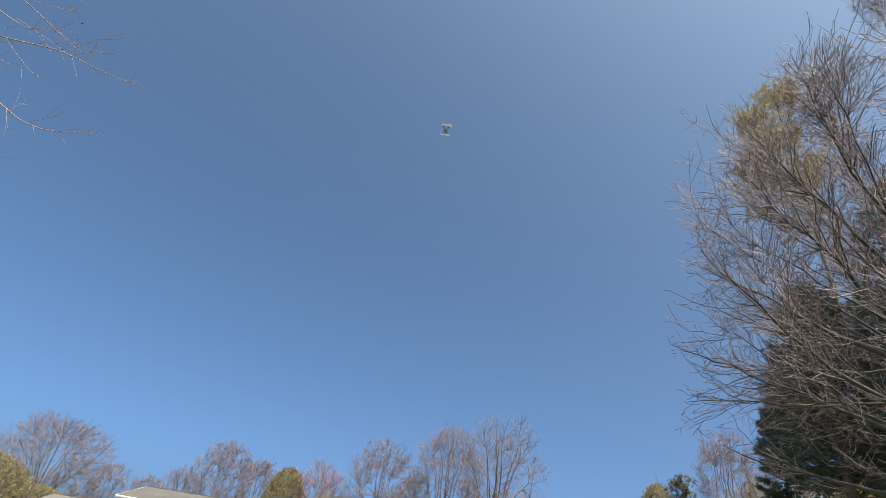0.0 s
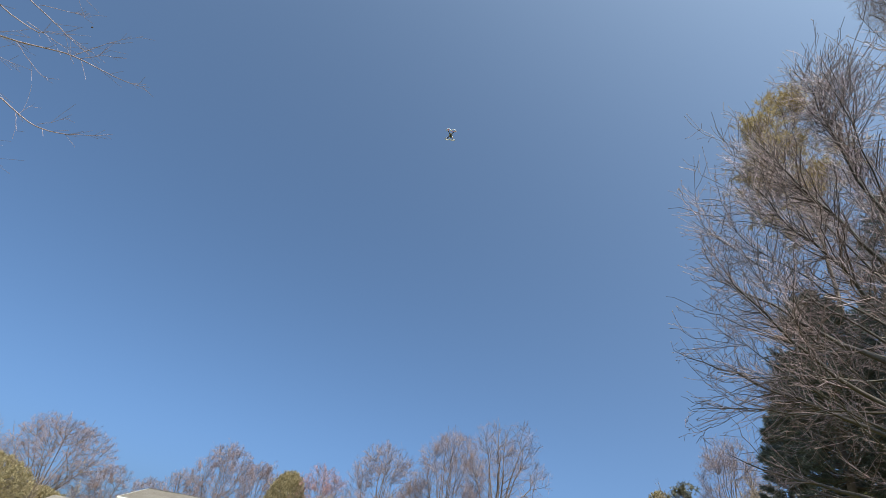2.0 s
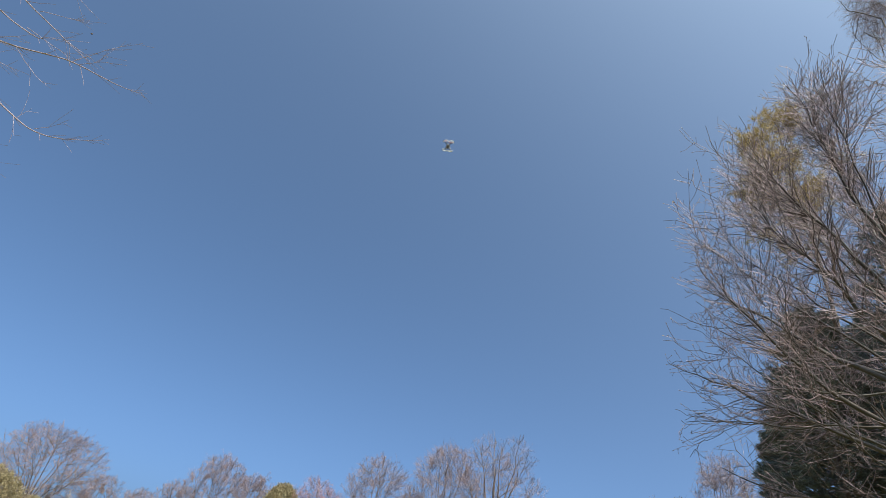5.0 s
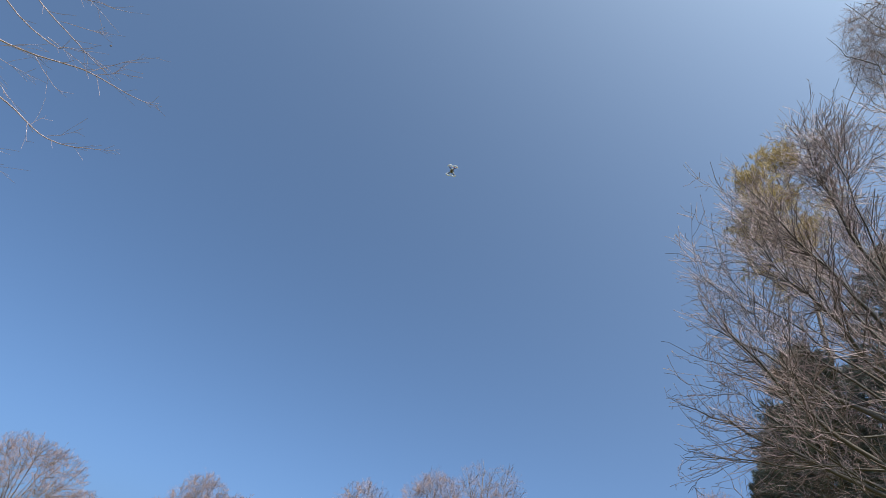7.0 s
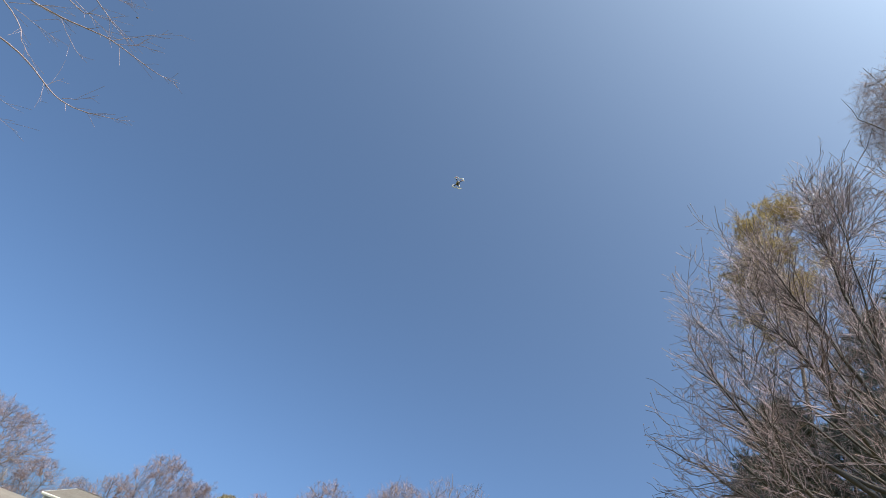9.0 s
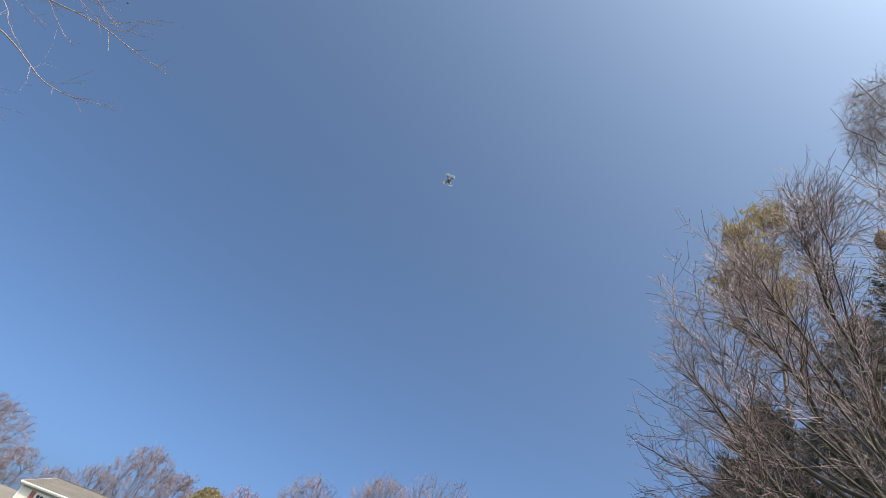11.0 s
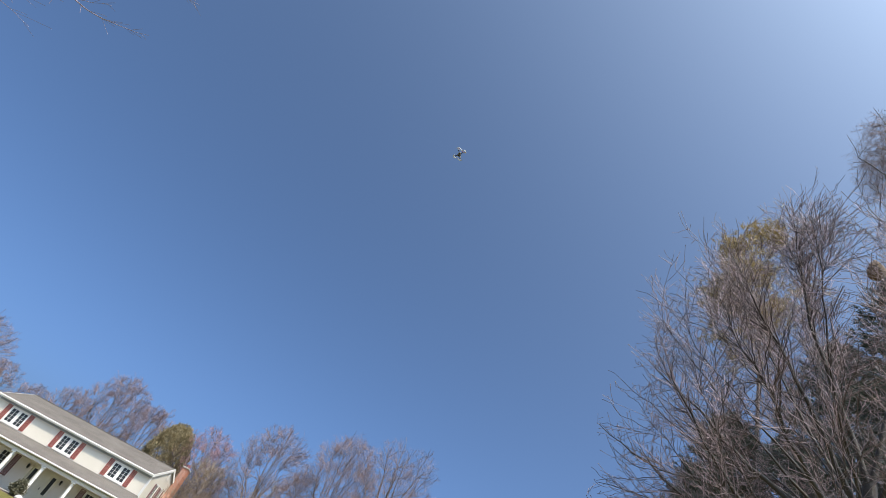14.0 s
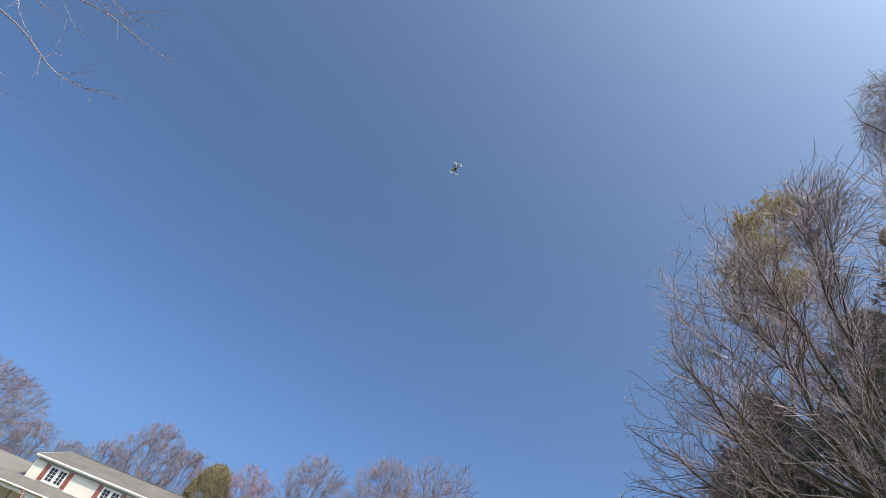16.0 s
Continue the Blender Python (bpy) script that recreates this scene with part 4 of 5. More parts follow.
def window(parent, x0, x1, z0, z1, sashes=2, cols=2, rows=4, turn=None, casing=None, post=0.0):
    """A casement window in the wall: casing, sashes with panes and glazing bars, a post between the sashes. turn carries it to another wall."""
    m = turn or Matrix.Identity(4)
    bm = frame_bars(bmesh.new(), x0 - 0.09, x1 + 0.09, z0 - 0.09, z1 + 0.09, 0.09, -0.045, 0.02)
    box(bm, x0 - 0.12, x1 + 0.12, -0.075, -0.0455, z0 - 0.13, z0 - 0.092)
    w = (x1 - x0 - post * (sashes - 1)) / sashes
    win = part("window", bm, casing or TRIM, parent, m=m)
    for i in range(1, sashes if post else 0):
        a = x0 + i * w + (i - 1) * post
        part("post", box(bmesh.new(), a, a + post, -0.04, 0.03, z0 + 0.001, z1 - 0.001), casing or TRIM, win)
    for i in range(sashes):
        a, b = x0 + i * (w + post), x0 + i * (w + post) + w
        part("sash", frame_bars(bmesh.new(), a + 0.004, b - 0.004, z0 + 0.004, z1 - 0.004, 0.06, -0.02, 0.03), casing or TRIM, win)
        part("pane", box(bmesh.new(), a + 0.064, b - 0.064, 0.006, 0.014, z0 + 0.064, z1 - 0.064), GLASS, win)
        bm = bmesh.new()
        for c in range(1, cols):
            x = a + 0.064 + (b - a - 0.128) * c / cols
            box(bm, x - 0.011, x + 0.011, -0.010, 0.005, z0 + 0.066, z1 - 0.066)
        for r in range(1, rows):
            z = z0 + 0.064 + (z1 - z0 - 0.128) * r / rows
            box(bm, a + 0.066, b - 0.066, -0.014, -0.0105, z - 0.011, z + 0.011)
        part("glazing_bar", bm, casing or TRIM, win)
    part("blind", box(bmesh.new(), x0 + 0.01, x1 - 0.01, 0.10, 0.11, z1 - 0.35 * (z1 - z0), z1 - 0.01), FLAG_WHITE, win)
    return win


def shutter(parent, x0, x1, z0, z1, mat, turn=None):
    bm = frame_bars(bmesh.new(), x0, x1, z0, z1, 0.05, -0.06, -0.02)
    box(bm, x0 + 0.05, x1 - 0.05, -0.058, -0.022, (z0 + z1) / 2 - 0.03, (z0 + z1) / 2 + 0.03)
    z = z0 + 0.07
    while z < z1 - 0.07:
        if abs(z - (z0 + z1) / 2) > 0.05:
            box(bm, x0 + 0.05, x1 - 0.05, -0.05, -0.028, z - 0.018, z + 0.012)
        z += 0.05
    return part("shutter", bm, mat, parent, m=turn)


def column(parent, x, y, h):
    bm = bmesh.new()
    box(bm, x - 0.17, x + 0.17, y - 0.17, y + 0.17, 0.0, 0.14, 0.01)
    box(bm, x - 0.17, x + 0.17, y - 0.17, y + 0.17, h - 0.12, h, 0.01)
    r = bmesh.ops.create_cone(bm, cap_ends=False, segments=16, radius1=0.145, radius2=0.13, depth=h - 0.26, matrix=Matrix.Translation((x, y, 0.14 + (h - 0.26) / 2)))
    for f in {f for v in r["verts"] for f in v.link_faces}:
        f.smooth = len(f.verts) == 4 and abs(f.normal.z) < 0.5
    return part("column", bm, TRIM, parent)


HOUSE = (-15.066, 52.954, 0.136, 0, 0, 0.52)


def build_house():
    house = tagged(new("house"), "two-storey cream clapboard house with red shutters and long porch", "house")
    house.matrix_basis = pose(*HOUSE)
    L, D = HOUSE_LEN, HOUSE_DEEP
    up = [(-3.27, -1.74), (-8.23, -6.70), (-13.20, -11.67)]
    holes = [(a, b, 3.94, 5.12) for a, b in up]
    low = [(-3.55, -1.30, 0.95, 2.30), (-12.60, -10.30, 0.80, 2.30)]
    door = (-8.40, -6.10, 0.06, 2.25)
    allh = holes + low + [door]
    wall_with_holes("front_wall", -L, 0, -0.5, EAVE - 0.12, allh, 0.0, 0.2, house)
    grown = [(a - 0.09, b + 0.09, c - 0.09, d + 0.09) for a, b, c, d in holes + low] + [(door[0] - 0.1, door[1] + 0.1, door[2] - 0.2, door[3] + 0.12)]
    put("siding", lapped(courses(-L + 0.1, -0.1, 0.05, EAVE - 0.38, grown)), SIDING, house, kind="stuff")
    # the eave's shade on the wall top, put in as a grey strip
    boxed("eave_shade_strip", -L + 0.1, -0.1, -0.03, -0.001, EAVE - 0.38, EAVE - 0.12, SOFFIT, house, "grey strip painted for the shade under the eave")
    for x in (-L, -0.1):
        boxed("corner_board", x, x + 0.1, -0.03, 0.0, -0.4, EAVE - 0.13, TRIM, house)
    # gable ends and back
    def slope(y):
        return EAVE + (RIDGE - EAVE) * (1 - abs(y - D / 2) / (D / 2 + 0.33)) - 0.16
    side_win = [(2.7, 3.6), (4.75, 5.65)]
    side_holes = [(a, b, 3.95, 5.25) for a, b in side_win]
    wall_with_holes("side_wall", 0.2, D, -0.5, slope(0.2), side_holes, -0.2, 0.0, house, axis="y")
    for x in (-0.2, -L):
        part("gable", prism([(0.0, slope(0.0)), (D, slope(0.0)), (D / 2, slope(D / 2))], x, x + 0.2, "x"), SIDING, house)
    def ends(z):
        if z <= slope(0):
            return 0.1, D
        k = (z - slope(0)) / (slope(D / 2) - slope(0)) * D / 2
        return k, D - k
    put("siding", lapped(courses(0.1, D, 0.05, slope(D / 2) - 0.05, [(a - 0.09, b + 0.09, c - 0.09, d + 0.09) for a, b, c, d in side_holes], clip=ends), axis="y", at_face=0.0, out=1), SIDING, house, kind="stuff")
    boxed("side_wall", -L, -L + 0.2, 0.2, D, -0.5, slope(0.2), SIDING, house)
    boxed("back_wall", -L + 0.2, -0.2, D - 0.2, D, -0.5, slope(0.2), SIDING, house)
    turn = Matrix.Rotation(radians(90), 4, "Z")
    for a, b in side_win:
        window(house, a, b, 3.95, 5.25, 1, 2, 4, turn, casing=TRIM)
        for c, d in ((a - 0.42, a - 0.11), (b + 0.11, b + 0.42)):
            shutter(house, c, d, 3.95, 5.25, SHUTTER_DARK, turn)
    # main roof
    o, e = 0.13, 0.32
    ez = EAVE - 0.02
    part("roof", slab([(-L - o, -e, ez), (o, -e, ez), (o, D / 2, RIDGE), (-L - o, D / 2, RIDGE)], 0.14), SHINGLE, house, "taupe asphalt shingle roof slope")
    part("roof", slab([(-L - o, D + e, ez), (o, D + e, ez), (o, D / 2, RIDGE), (-L - o, D / 2, RIDGE)], 0.14), SHINGLE, house, "taupe asphalt shingle roof slope")
    bm = bmesh.new()
    for i in range(26):
        z = ez + (RIDGE - ez) * i / 26
        y = -e + (D / 2 + e) * i / 26
        box(bm, -L - o, o, y, y + 0.012, z + 0.002, z + 0.014)
    part("shingle_edge", bm, SHINGLE, house)
    boxed("ridge_cap", -L - o, o, D / 2 - 0.12, D / 2 + 0.12, RIDGE - 0.02, RIDGE + 0.025, SHINGLE, house)
    boxed("soffit", -L - o, o, -e, -0.031, ez - 0.22, ez - 0.16, SOFFIT, house)
    boxed("fascia", -L - o, o, -e - 0.02, -e, ez - 0.21, ez - 0.01, TRIM, house)
    boxed("gutter", -L - o, o, -e - 0.09, -e - 0.021, ez - 0.13, ez - 0.01, TRIM, house, bevel=0.02)
    for x in (-L - o - 0.02, o):
        for s in (0, 1):
            ys = (-e, D / 2) if s == 0 else (D / 2, D + e)
            zs = (ez, RIDGE) if s == 0 else (RIDGE, ez)
            part("rake_board", prism([(ys[0], zs[0] - 0.24), (ys[1], zs[1] - 0.24), (ys[1], zs[1] + 0.01), (ys[0], zs[0] + 0.01)], x, x + 0.02, "x"), TRIM, house)
    for x in (0.0, -L - o):
        part("rake_soffit", prism([(-e, ez - 0.22), (D / 2, RIDGE - 0.22), (D + e, ez - 0.22), (D + e, ez - 0.16), (D / 2, RIDGE - 0.16), (-e, ez - 0.16)], x + 0.018, x + o - 0.002, "x"), SOFFIT, house)
    bm = bmesh.new()
    box(bm, 0.02, 0.05, D / 2 - 0.25, D / 2 + 0.25, 6.05, 6.55)
    for i in range(6):
        box(bm, 0.05, 0.065, D / 2 - 0.22, D / 2 + 0.22, 6.08 + i * 0.075, 6.12 + i * 0.075)
    part("gable_vent", bm, TRIM, house)
    # windows upstairs and down
    for a, b in up:
        window(house, a, b, 3.94, 5.12, 2, 2, 4, post=0.14)
        shutter(house, a - 0.50, a - 0.11, 3.85, 5.21, SHUTTER)
        shutter(house, b + 0.11, b + 0.50, 3.85, 5.21, SHUTTER)
    for a, b, c, d in low:
        window(house, a, b, c, d, 2, 3, 4, post=0.30)
        shutter(house, a - 0.55, a - 0.12, c - 0.09, d + 0.09, SHUTTER_DARK)
        shutter(house, b + 0.12, b + 0.55, c - 0.09, d + 0.09, SHUTTER_DARK)
    # front door with sidelights
    bm = frame_bars(bmesh.new(), door[0] - 0.1, door[1] + 0.1, door[2] - 0.06, door[3] + 0.12, 0.1, -0.05, 0.05)
    for x in (-7.80, -6.78):
        box(bm, x, x + 0.08, -0.04, 0.05, 0.10, 2.27)
    entry = part("doorway", bm, DOORPAINT, house, "cream painted door surround")
    bm = bmesh.new()
    box(bm, -7.715, -6.785, 0.0, 0.045, 0.11, 2.26)
    for i in range(2):
        for k, (z0, z1) in enumerate(((0.3, 0.95), (1.1, 1.7), (1.82, 2.12))):
            frame_bars(bm, -7.61 + i * 0.38, -7.27 + i * 0.38, z0, z1, 0.03, -0.012, 0.0)
    part("door", bm, DOORPAINT, entry, "closed cream panelled front door")
    for a, b in ((-8.39, -7.81), (-6.69, -6.11)):
        bm = box(bmesh.new(), a, b, 0.0, 0.04, 0.11, 0.62)
        frame_bars(bm, a, b, 0.62, 2.26, 0.14, 0.0, 0.04)
        part("sidelight", bm, DOORPAINT, entry)
        boxed("pane", a + 0.14, b - 0.14, 0.014, 0.022, 0.76, 2.12, GLASS, entry)
    bm = bmesh.new()
    bmesh.ops.create_uvsphere(bm, u_segments=10, v_segments=6, radius=0.04, matrix=Matrix.Translation((-6.88, -0.05, 1.05)))
    box(bm, -6.90, -6.86, -0.03, 0.0, 0.95, 1.15)
    part("door_handle", bm, DARKMETAL, entry)
    for x in (-8.78, -5.75):
        bm = bmesh.new()
        box(bm, x - 0.05, x + 0.05, -0.06, -0.02, 1.85, 2.15)
        bmesh.ops.create_cone(bm, cap_ends=True, segments=8, radius1=0.05, radius2=0.09, depth=0.24, matrix=Matrix.Translation((x, -0.14, 2.0)))
        bmesh.ops.create_cone(bm, cap_ends=True, segments=8, radius1=0.11, radius2=0.01, depth=0.10, matrix=Matrix.Translation((x, -0.14, 2.17)))
        part("wall_lantern", bm, DARKMETAL, house)
    # porch
    boxed("porch_floor", -L - 3.0, 0.3, -PORCH - 0.25, -0.032, -0.45, 0.0, CONCRETE, house, "pale concrete porch floor", 0.015)
    for x in (0.05, -1.39, -4.05, -6.72, -9.38, -12.04, -14.70, -17.3):
        column(house, x, -PORCH, 2.45)
    boxed("porch_beam", -L - 3.0, 0.18, -PORCH - 0.10, -PORCH + 0.10, 2.452, 2.72, TRIM, house, bevel=0.01)
    boxed("porch_ceiling", -L - 3.0, 0.18, -PORCH + 0.104, -0.034, 2.62, 2.68, SOFFIT, house)
    pe, pz = -PORCH - 0.30, 2.90
    part("porch_roof", slab([(-L - 3.2, pe, pz), (0.5, pe, pz), (0.02, -0.034, 3.74), (-L - 3.2, -0.034, 3.74)], 0.10), SHINGLE, house, "taupe asphalt shingle porch roof")
    bm = bmesh.new()
    for i in range(12):
        k = i / 12
        box(bm, -L - 3.2, 0.5 - 0.48 * k, pe + (-0.034 - pe) * k, pe + (-0.034 - pe) * k + 0.012, pz + 0.84 * k + 0.002, pz + 0.84 * k + 0.013)
    part("shingle_edge", bm, SHINGLE, house)
    part("porch_roof", slab([(0.5, pe, pz), (0.5, -0.034, pz), (0.02, -0.034, 3.74)], 0.08), SHINGLE, house, "hipped end of the porch roof")
    boxed("porch_fascia", -L - 3.2, 0.5, pe - 0.02, pe, pz - 0.16, pz - 0.01, TRIM, house)
    boxed("porch_gutter", -L - 3.2, 0.5, pe - 0.13, pe - 0.021, pz - 0.12, pz - 0.01, TRIM, house, bevel=0.02)
    bm = bmesh.new()
    for i, z in enumerate((-0.17, -0.34)):
        box(bm, -8.3, -6.2, -PORCH - 0.26 - 0.3 * (i + 1), -PORCH - 0.255, -0.6, z, 0.01)
    part("front_step", bm, CONCRETE, house)
    boxed("downspout", 0.02, 0.10, -0.13, -0.04, -0.4, EAVE - 0.2, TRIM, house)
    # chimney on the gable end
    b = prism([(6.5, -0.5), (8.7, -0.5), (8.7, 4.6), (8.3, 5.3), (8.3, 7.85), (6.9, 7.85), (6.9, 5.3), (6.5, 4.6)], 0.022, 0.55, "x")
    chim = part("chimney", b, CHIMNEY, house, "red brick chimney on the gable end")
    boxed("chimney_cap", -0.02, 0.60, 6.82, 8.38, 7.852, 7.98, MORTAR, chim, bevel=0.02)
    bm = bmesh.new()
    for y in (7.25, 7.95):
        bmesh.ops.create_cone(bm, cap_ends=False, segments=12, radius1=0.15, radius2=0.13, depth=0.3, matrix=Matrix.Translation((0.29, y, 8.12)))
    part("flue", bm, SHUTTER_DARK, chim)
    # lower wing on the far side
    W0, W1 = -L - 0.35, -L - 8.0
    boxed("wing_wall", W1, W0, 0.4, 0.6, -0.5, 3.3, SIDING, house)
    boxed("wing_wall", W1, W1 + 0.2, 0.6, 7.0, -0.5, 3.3, SIDING, house)
    part("wing_roof", slab([(W1 - 0.3, -1.6, 2.95), (W0 + 0.02, -1.6, 2.95), (W0 + 0.02, 3.6, 5.05), (W1 - 0.3, 3.6, 5.05)], 0.14), SHINGLE, house, "lower taupe shingle roof of the wing")
    part("wing_roof", slab([(W1 - 0.3, 8.2, 3.2), (W0 + 0.02, 8.2, 3.2), (W0 + 0.02, 3.6, 5.05), (W1 - 0.3, 3.6, 5.05)], 0.14), SHINGLE, house, "lower taupe shingle roof of the wing")
    part("wing_gable", prism([(0.6, 3.3), (7.0, 3.3), (3.6, 4.8)], W1, W1 + 0.2, "x"), SIDING, house)
    return house


def brick_material():
    m = bpy.data.materials.new("red_chimney_brick")
    m.use_nodes = True
    n, l = m.node_tree.nodes, m.node_tree.links
    co, mp, br = n.new("ShaderNodeTexCoord"), n.new("ShaderNodeMapping"), n.new("ShaderNodeTexBrick")
    mp.inputs["Rotation"].default_value = (radians(90), 0, radians(90))
    l.new(co.outputs["Object"], mp.inputs["Vector"])
    l.new(mp.outputs[0], br.inputs["Vector"])
    br.inputs["Color1"].default_value, br.inputs["Color2"].default_value, br.inputs["Mortar"].default_value = (0.40, 0.175, 0.10, 1), (0.28, 0.12, 0.07, 1), (0.38, 0.34, 0.30, 1)
    br.inputs["Scale"].default_value, br.inputs["Brick Width"].default_value, br.inputs["Row Height"].default_value, br.inputs["Mortar Size"].default_value = 1.0, 0.21, 0.075, 0.006
    b = n["Principled BSDF"]
    b.inputs["Roughness"].default_value = 0.85
    no = n.new("ShaderNodeTexNoise")
    no.inputs["Scale"].default_value = 2.5
    mix = n.new("ShaderNodeMixRGB")
    mix.blend_type = "OVERLAY"
    mix.inputs["Fac"].default_value = 0.5
    l.new(br.outputs["Color"], mix.inputs[1])
    l.new(no.outputs["Fac"], mix.inputs[2])
    l.new(mix.outputs[0], b.inputs["Base Color"])
    bp = n.new("ShaderNodeBump")
    bp.inputs["Strength"].default_value = 0.4
    l.new(br.outputs["Fac"], bp.inputs["Height"])
    l.new(bp.outputs[0], b.inputs["Normal"])
    return m


CHIMNEY = brick_material()
build_house()


def house_place(x, y, z=0.0):
    """A place given along the house front, out from it and above the porch floor."""
    return pose(*HOUSE) @ Vector((x, y, z))


def flag():
    """A striped cloth flag that hangs from a slanting pole on a porch column."""
    thing = tagged(new("flag"), "red and white striped flag hanging from a porch column", "flag")
    q = house_place(-12.04, -PORCH - 0.13, 1.75)
    thing.matrix_basis = Matrix.Translation(q) @ pose(0, 0, 0, 0, 0, HOUSE[5])
    a = np.array([[[0, 0, 0], [0, -0.6, 0.55], [0, -1.1, 1.0]]], float)
    put("pole", mesh_of("pole", *tubes(a, np.full((1, 3), 0.016), 8)), TRIM, thing)
    for i in range(9):
        bm = bmesh.new()
        rows = 8
        w = 0.11
        vs = []
        for k in range(rows + 1):
            for e in (0, 1):
                s = (i + e) * w
                y = -1.08 + s
                top = 0.98 - s * 0.9
                z = top - k / rows * 1.25
                vs.append(bm.verts.new((0.05 * math.sin(4.2 * s + k * 0.5) + 0.03 * math.sin(9 * s), y + 0.18 * k / rows, z)))
        for k in range(rows):
            bm.faces.new((vs[2 * k], vs[2 * k + 1], vs[2 * k + 3], vs[2 * k + 2]))
        bmesh.ops.solidify(bm, geom=bm.faces[:], thickness=0.006)
        part("stripe", bm, FLAG_RED if i % 2 == 0 else FLAG_WHITE, thing)


flag()


def boulder(x, y, size, seed):
    bm = bmesh.new()
    bmesh.ops.create_icosphere(bm, subdivisions=3, radius=1.0)
    for v in bm.verts:
        v.co *= 1 + 0.18 * noise.noise(v.co * 1.3 + Vector((seed, 0, 0))) + 0.07 * noise.noise(v.co * 3.5)
        v.co = Vector((v.co.x * size[0], v.co.y * size[1], v.co.z * size[2]))
    q = house_place(x, y)
    ob = part("boulder", bm, STONE, None, "", Matrix.Translation((q.x, q.y, float(ground_z(q.x, q.y)) + size[2] * 0.55)), True)
    tagged(ob, "pale rounded boulder in the bed by the porch", "rock")


boulder(-6.25, -PORCH - 0.98, (0.30, 0.25, 0.20), 1.0)


def porch_shrub(x, y, r, h, seed, mat, label):
    rng = np.random.default_rng(seed)
    q = house_place(x, y)
    ob = tagged(new("shrub"), label, "shrub", group="porch shrubs")
    ob.location = (q.x, q.y, float(ground_z(q.x, q.y)) - 0.02)
    n = 60
    a = rng.uniform(0, 2 * np.pi, n)
    k = np.linspace(0, 1, 5)
    out = rng.uniform(0.1, 1.0, n) * r
    P = np.stack([np.cos(a)[:, None] * out[:, None] * k, np.sin(a)[:, None] * out[:, None] * k, (h * (1 - 0.6 * (out / r) ** 2) * rng.uniform(0.7, 1.0, n))[:, None] * k ** 0.8], -1)
    put("stem_clump", mesh_of("stem_clump", *tubes(P, np.full((n, 5), 0.010), 3)), BARK_FAR, ob, kind="stuff")
    if mat is TWIG_BROWN:
        B, BR = sprout(rng, P, np.full((n, 5), 0.008), n * 7, (0.2, 1.0), (20, 60), 0.2, (h * 0.15, h * 0.45), 4, 0.15, 0.04, 0.7, 0.5)
        put("twig_growth", mesh_of("twig_growth", *tubes(B, floor_r(BR, 0.005), 3)), mat, ob, kind="stuff")
        return
    w, s = rng.integers(0, n, 1400), rng.integers(1, 5, 1400)
    pl = P[w, s] + rng.normal(size=(1400, 3)) * r * 0.13
    pl[:, 2] = np.maximum(pl[:, 2], 0.05)
    put("foliage", mesh_of("foliage", *tufts(rng, pl, rng.normal(size=pl.shape) + np.array([0, 0, 0.8]), needle_spray(rng, 8, 0.13, 0.04, 0.8), (0.7, 1.3))), mat, ob, kind="stuff")


porch_shrub(-6.85, -PORCH - 0.68, 0.6, 1.25, 7, PINE_DARK, "rounded dark olive-green shrub beside the porch column")
porch_shrub(-3.3, -PORCH - 0.73, 0.4, 0.5, 8, TWIG_BROWN, "low dry brown shrub in the porch bed")
porch_shrub(-1.9, -PORCH - 0.73, 0.4, 0.45, 9, TWIG_BROWN, "low dry brown shrub in the porch bed")
porch_shrub(0.5, -PORCH - 0.83, 0.75, 2.0, 10, TWIG_BROWN, "dry brown shrub at the porch corner")


def crate():
    bm = frame_bars(bmesh.new(), -0.25, 0.25, 0.0, 0.4, 0.06, -0.16, 0.16)
    box(bm, -0.19, 0.19, 0.10, 0.13, 0.06, 0.34)
    q = house_place(-5.35, -1.3)
    tagged(part("box", bm, TRIM, None, "", Matrix.Translation((q.x, q.y, 0.137))), "small white open box on the porch floor", "box")


crate()


def mulch_bed():
    n = 40
    xs = np.linspace(-16.0, 0.9, n)
    rng = np.random.default_rng(4)
    front = -PORCH - 1.18 + 0.12 * np.sin(xs * 1.7) + rng.normal(size=n) * 0.04
    V = []
    for x, f in zip(xs, front):
        for y, h in ((-PORCH - 0.26, 0.03), ((f - PORCH - 0.26) / 2, 0.08), (f, 0.0)):
            q = house_place(x, y)
            V.append((q.x, q.y, float(ground_z(q.x, q.y)) + h + (0.004 if h else -0.03)))
    i = np.arange(n * 3).reshape(n, 3)
    F = np.stack([i[:-1, :-1], i[1:, :-1], i[1:, 1:], i[:-1, 1:]], -1).reshape(-1, 4)
    tagged(put("planting_bed", mesh_of("planting_bed", V, F), MULCH), "dark mulch planting bed along the porch", "bed", kind="structure")


mulch_bed()


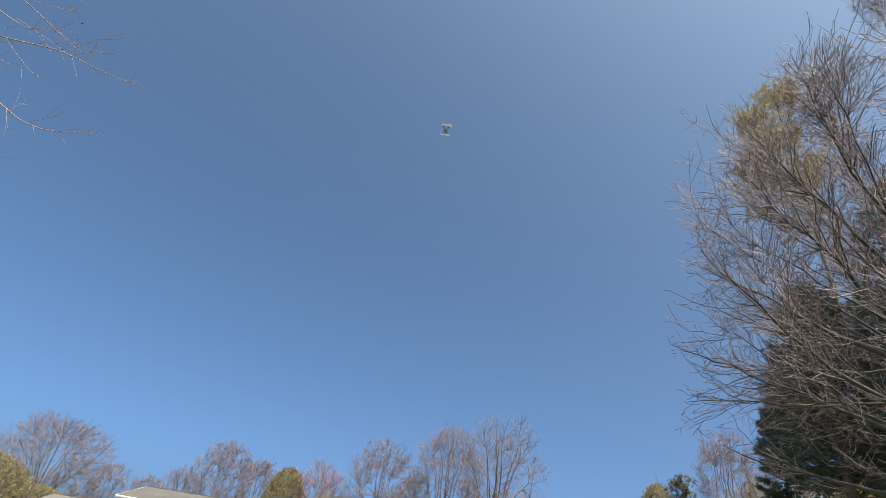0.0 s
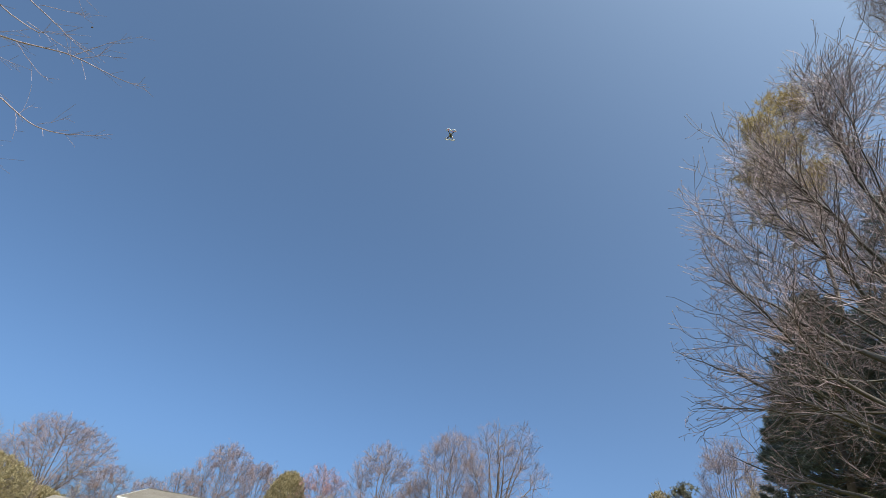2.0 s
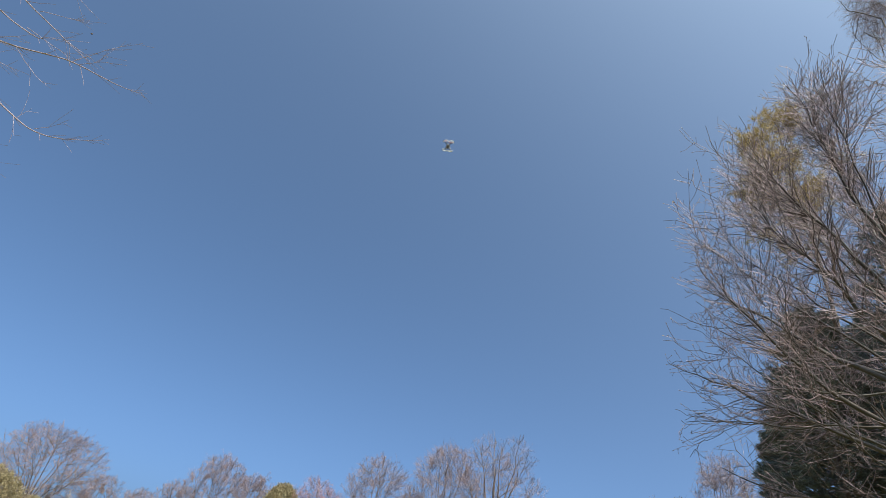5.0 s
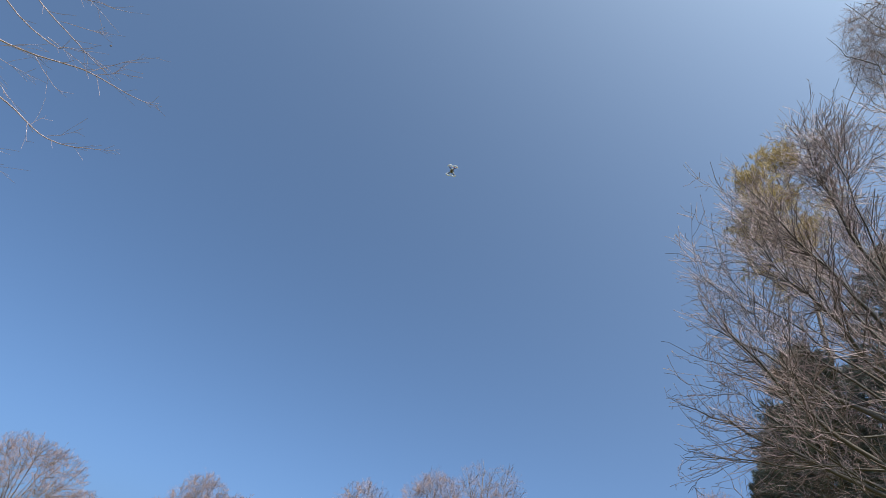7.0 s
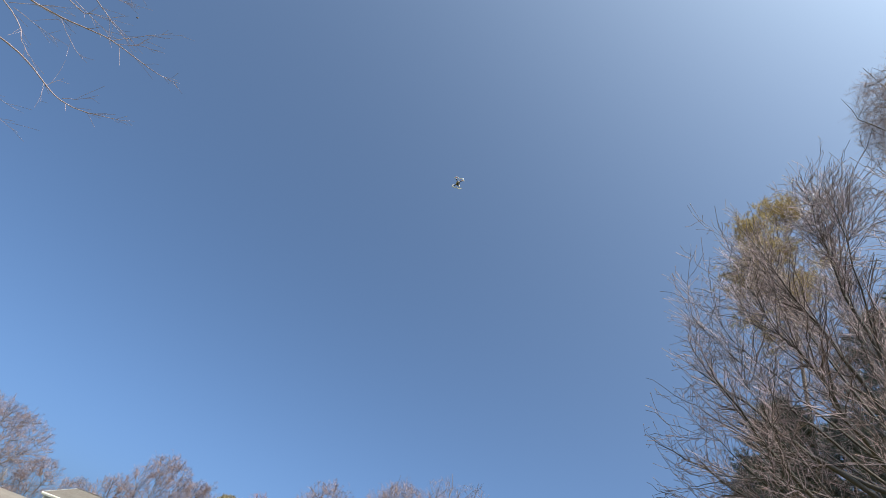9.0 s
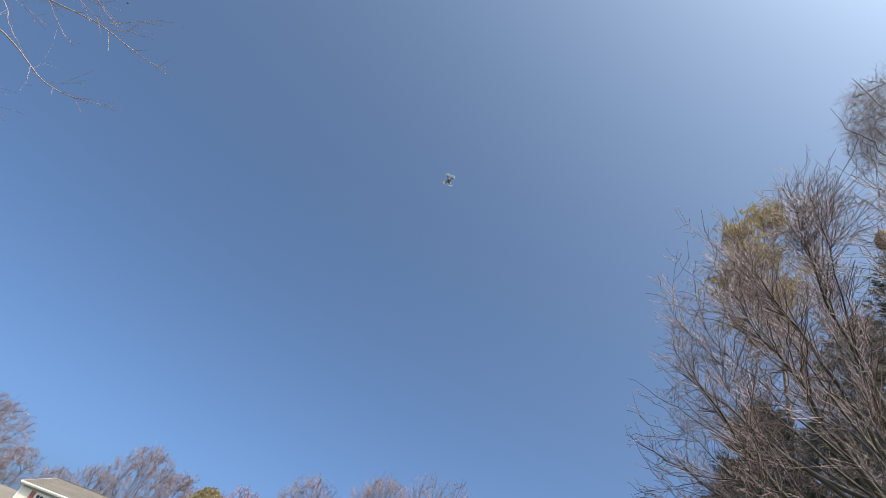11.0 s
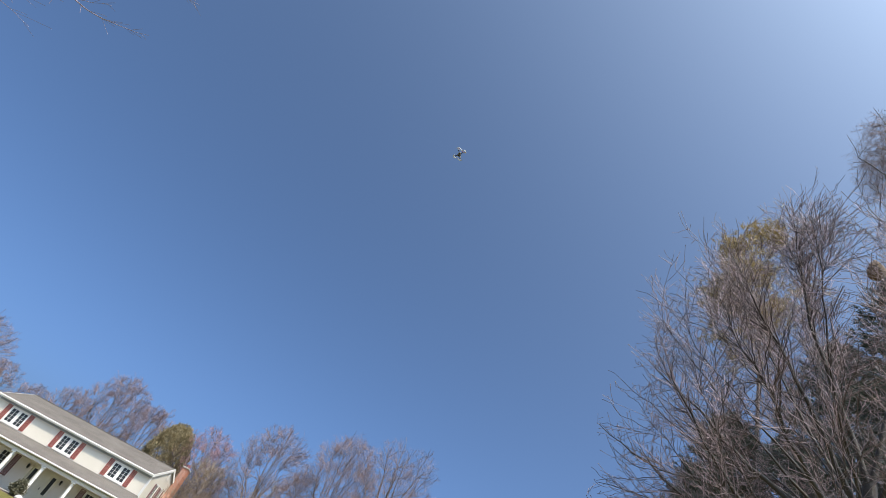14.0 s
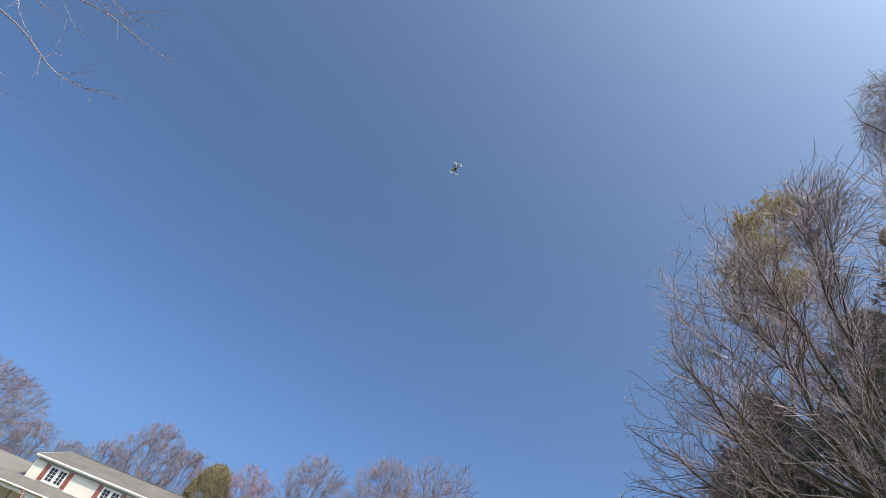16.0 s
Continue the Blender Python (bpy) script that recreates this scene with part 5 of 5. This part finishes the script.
# ---- small white shed on the rise ----
def rise_shed():
    p = at(31.7, 0, 42)
    z = float(ground_z(p[0], p[1])) - 0.2
    thing = tagged(new("garden_shed"), "small white clapboard shed on the rise behind evergreens", "shed")
    thing.matrix_basis = pose(p[0], p[1], z, 0, 0, -31)
    wall_with_holes("wall", -1.1, 1.1, 0.0, 2.4, [(0.25, 0.85, 1.0, 1.8)], 0.0, 0.12, thing).data.materials[0] = TRIM
    put("siding", lapped(courses(-1.1, 1.1, 0.25, 2.4, [(0.16, 0.94, 0.91, 1.89), (-0.85, -0.05, 0.2, 2.05)], 0.15)), TRIM, thing, kind="stuff")
    part("door", frame_bars(box(bmesh.new(), -0.83, -0.07, -0.012, -0.002, 0.22, 2.03), -0.85, -0.05, 0.2, 2.05, 0.06, -0.03, -0.0125), TRIM, thing, "white plank door")
    window(thing, 0.25, 0.85, 1.0, 1.8, 1, 2, 2)
    boxed("side_wall", -1.1, -0.98, 0.12, 2.6, 0.0, 2.4, TRIM, thing)
    boxed("side_wall", 0.98, 1.1, 0.12, 2.6, 0.0, 2.4, TRIM, thing)
    boxed("back_wall", -0.98, 0.98, 2.48, 2.6, 0.0, 2.4, TRIM, thing)
    part("roof", slab([(-1.3, -0.25, 2.42), (1.3, -0.25, 2.42), (1.3, 1.3, 3.05), (-1.3, 1.3, 3.05)], 0.06), SHINGLE, thing)
    part("roof", slab([(-1.3, 2.85, 2.42), (1.3, 2.85, 2.42), (1.3, 1.3, 3.05), (-1.3, 1.3, 3.05)], 0.06), SHINGLE, thing)
    for x in (-1.1, 0.98):
        part("gable", prism([(0, 2.402), (2.6, 2.402), (1.3, 2.93)], x, x + 0.12, "x"), TRIM, thing)


rise_shed()


# ---- hovering quadcopter ----
def quadcopter():
    q = at(-7.6, 45.6, 8.4)
    thing = tagged(new("quadcopter_drone"), "small pale grey quadcopter with white blade guards hovering in air", "drone")
    thing.matrix_basis = pose(*q, -14, -4, 6)
    bm = bmesh.new()
    bmesh.ops.create_uvsphere(bm, u_segments=18, v_segments=10, radius=1.0, matrix=Matrix.Diagonal((0.034, 0.06, 0.022, 1)))
    body = part("body", bm, SHELL_GREY, thing, smooth=True)
    part("battery", box(bmesh.new(), -0.016, 0.016, -0.04, 0.04, -0.031, -0.018, 0.003), SHELL_DARK, body)
    bm = bmesh.new()
    bmesh.ops.create_uvsphere(bm, u_segments=10, v_segments=6, radius=0.010, matrix=Matrix.Translation((0, 0.045, -0.02)))
    part("lens", bm, GLASS, body)
    for sx in (-1, 1):
        for sy in (-1, 1):
            c = (sx * 0.056, sy * 0.082, 0.012)
            a = np.array([[(sx * 0.012, sy * 0.02, 0.0), (sx * 0.034, sy * 0.05, 0.006), c]])
            arm = put("arm", mesh_of("arm", *tubes(a, np.array([[0.011, 0.009, 0.008]]), 8)), SHELL_DARK, thing)
            bm = bmesh.new()
            bmesh.ops.create_cone(bm, cap_ends=True, segments=12, radius1=0.013, radius2=0.012, depth=0.034, matrix=Matrix.Translation(c))
            part("motor", bm, SHELL_DARK, arm)
            bm = bmesh.new()
            for k in (0, 1):
                m = Matrix.Translation((c[0], c[1], c[2] + 0.021)) @ Matrix.Rotation(radians(35 + 180 * k + 40 * sx * sy), 4, "Z")
                vs = [bm.verts.new(m @ Vector(v)) for v in ((0, -0.003, 0), (0.02, -0.008, 0.002), (0.044, -0.004, 0.001), (0.046, 0.002, 0), (0.02, 0.006, -0.002), (0, 0.003, 0))]
                bm.faces.new(vs)
            bmesh.ops.solidify(bm, geom=bm.faces[:], thickness=0.0015)
            part("propeller", bm, SHELL_WHITE if sy > 0 else SHELL_RED, arm, "white propeller" if sy > 0 else "red propeller")
            # the guard runs round the outer side of its blades and bends in towards its neighbour
            t = np.linspace(0.1, 1.75, 18) * np.pi / 2
            r = 0.054
            g = np.stack([c[0] + sx * r * np.cos(t), c[1] + sy * r * np.sin(t), c[2] + 0.004 - 0.012 * np.cos(t) ** 2], -1)[None]
            put("guard", mesh_of("guard", *tubes(g, np.full((1, 18), 0.0085), 6)), SHELL_WHITE, arm, "white plastic blade guard")
            strut = np.array([[c, (c[0] + sx * r * 0.71, c[1] + sy * r * 0.71, c[2] - 0.002)]])
            put("strut", mesh_of("strut", *tubes(strut, np.full((1, 2), 0.004), 6)), SHELL_WHITE, arm)
    for sx in (-1, 1):
        leg = np.array([[(sx * 0.022, -0.035, -0.012), (sx * 0.034, -0.042, -0.042), (sx * 0.034, 0.042, -0.042), (sx * 0.022, 0.035, -0.012)]])
        put("skid", mesh_of("skid", *tubes(leg, np.full((1, 4), 0.005), 6)), SHELL_DARK, thing)


quadcopter()


# ---- small things in the near tree ----
def nest():
    q = at(47.6, 42.6, 7.0)
    bm = bmesh.new()
    bmesh.ops.create_icosphere(bm, subdivisions=3, radius=1.0)
    for v in bm.verts:
        k = 0.5 + 0.5 * v.co.z
        s = (0.115 - 0.075 * k ** 1.6) * (1 + 0.12 * noise.noise(v.co * 2.5))
        v.co = Vector((v.co.x * s / 0.9, v.co.y * s / 0.9, v.co.z * 0.19))
    tagged(part("paper_nest", bm, NEST, None, "", Matrix.Translation(q), True), "brown papery teardrop nest hanging among the branches", "nest")


nest()
for az, el, turn in ((38.5, 48.5, 70), (40.2, 46.9, 35)):
    bm = bmesh.new()
    vs = [bm.verts.new(v) for v in ((-0.055, -0.008, 0), (0.0, -0.014, 0.012), (0.06, -0.006, 0.0), (0.055, 0.008, 0.004), (0.0, 0.012, 0.016), (-0.05, 0.008, 0.002))]
    bm.faces.new(vs)
    bmesh.ops.solidify(bm, geom=bm.faces[:], thickness=0.003)
    tagged(part("plastic_scrap", bm, SCRAP, None, "", Matrix.Translation(at(az, el, 7.0)) @ pose(0, 0, 0, 90, -turn, -40)), "small white plastic scrap caught on a twig", "scrap")
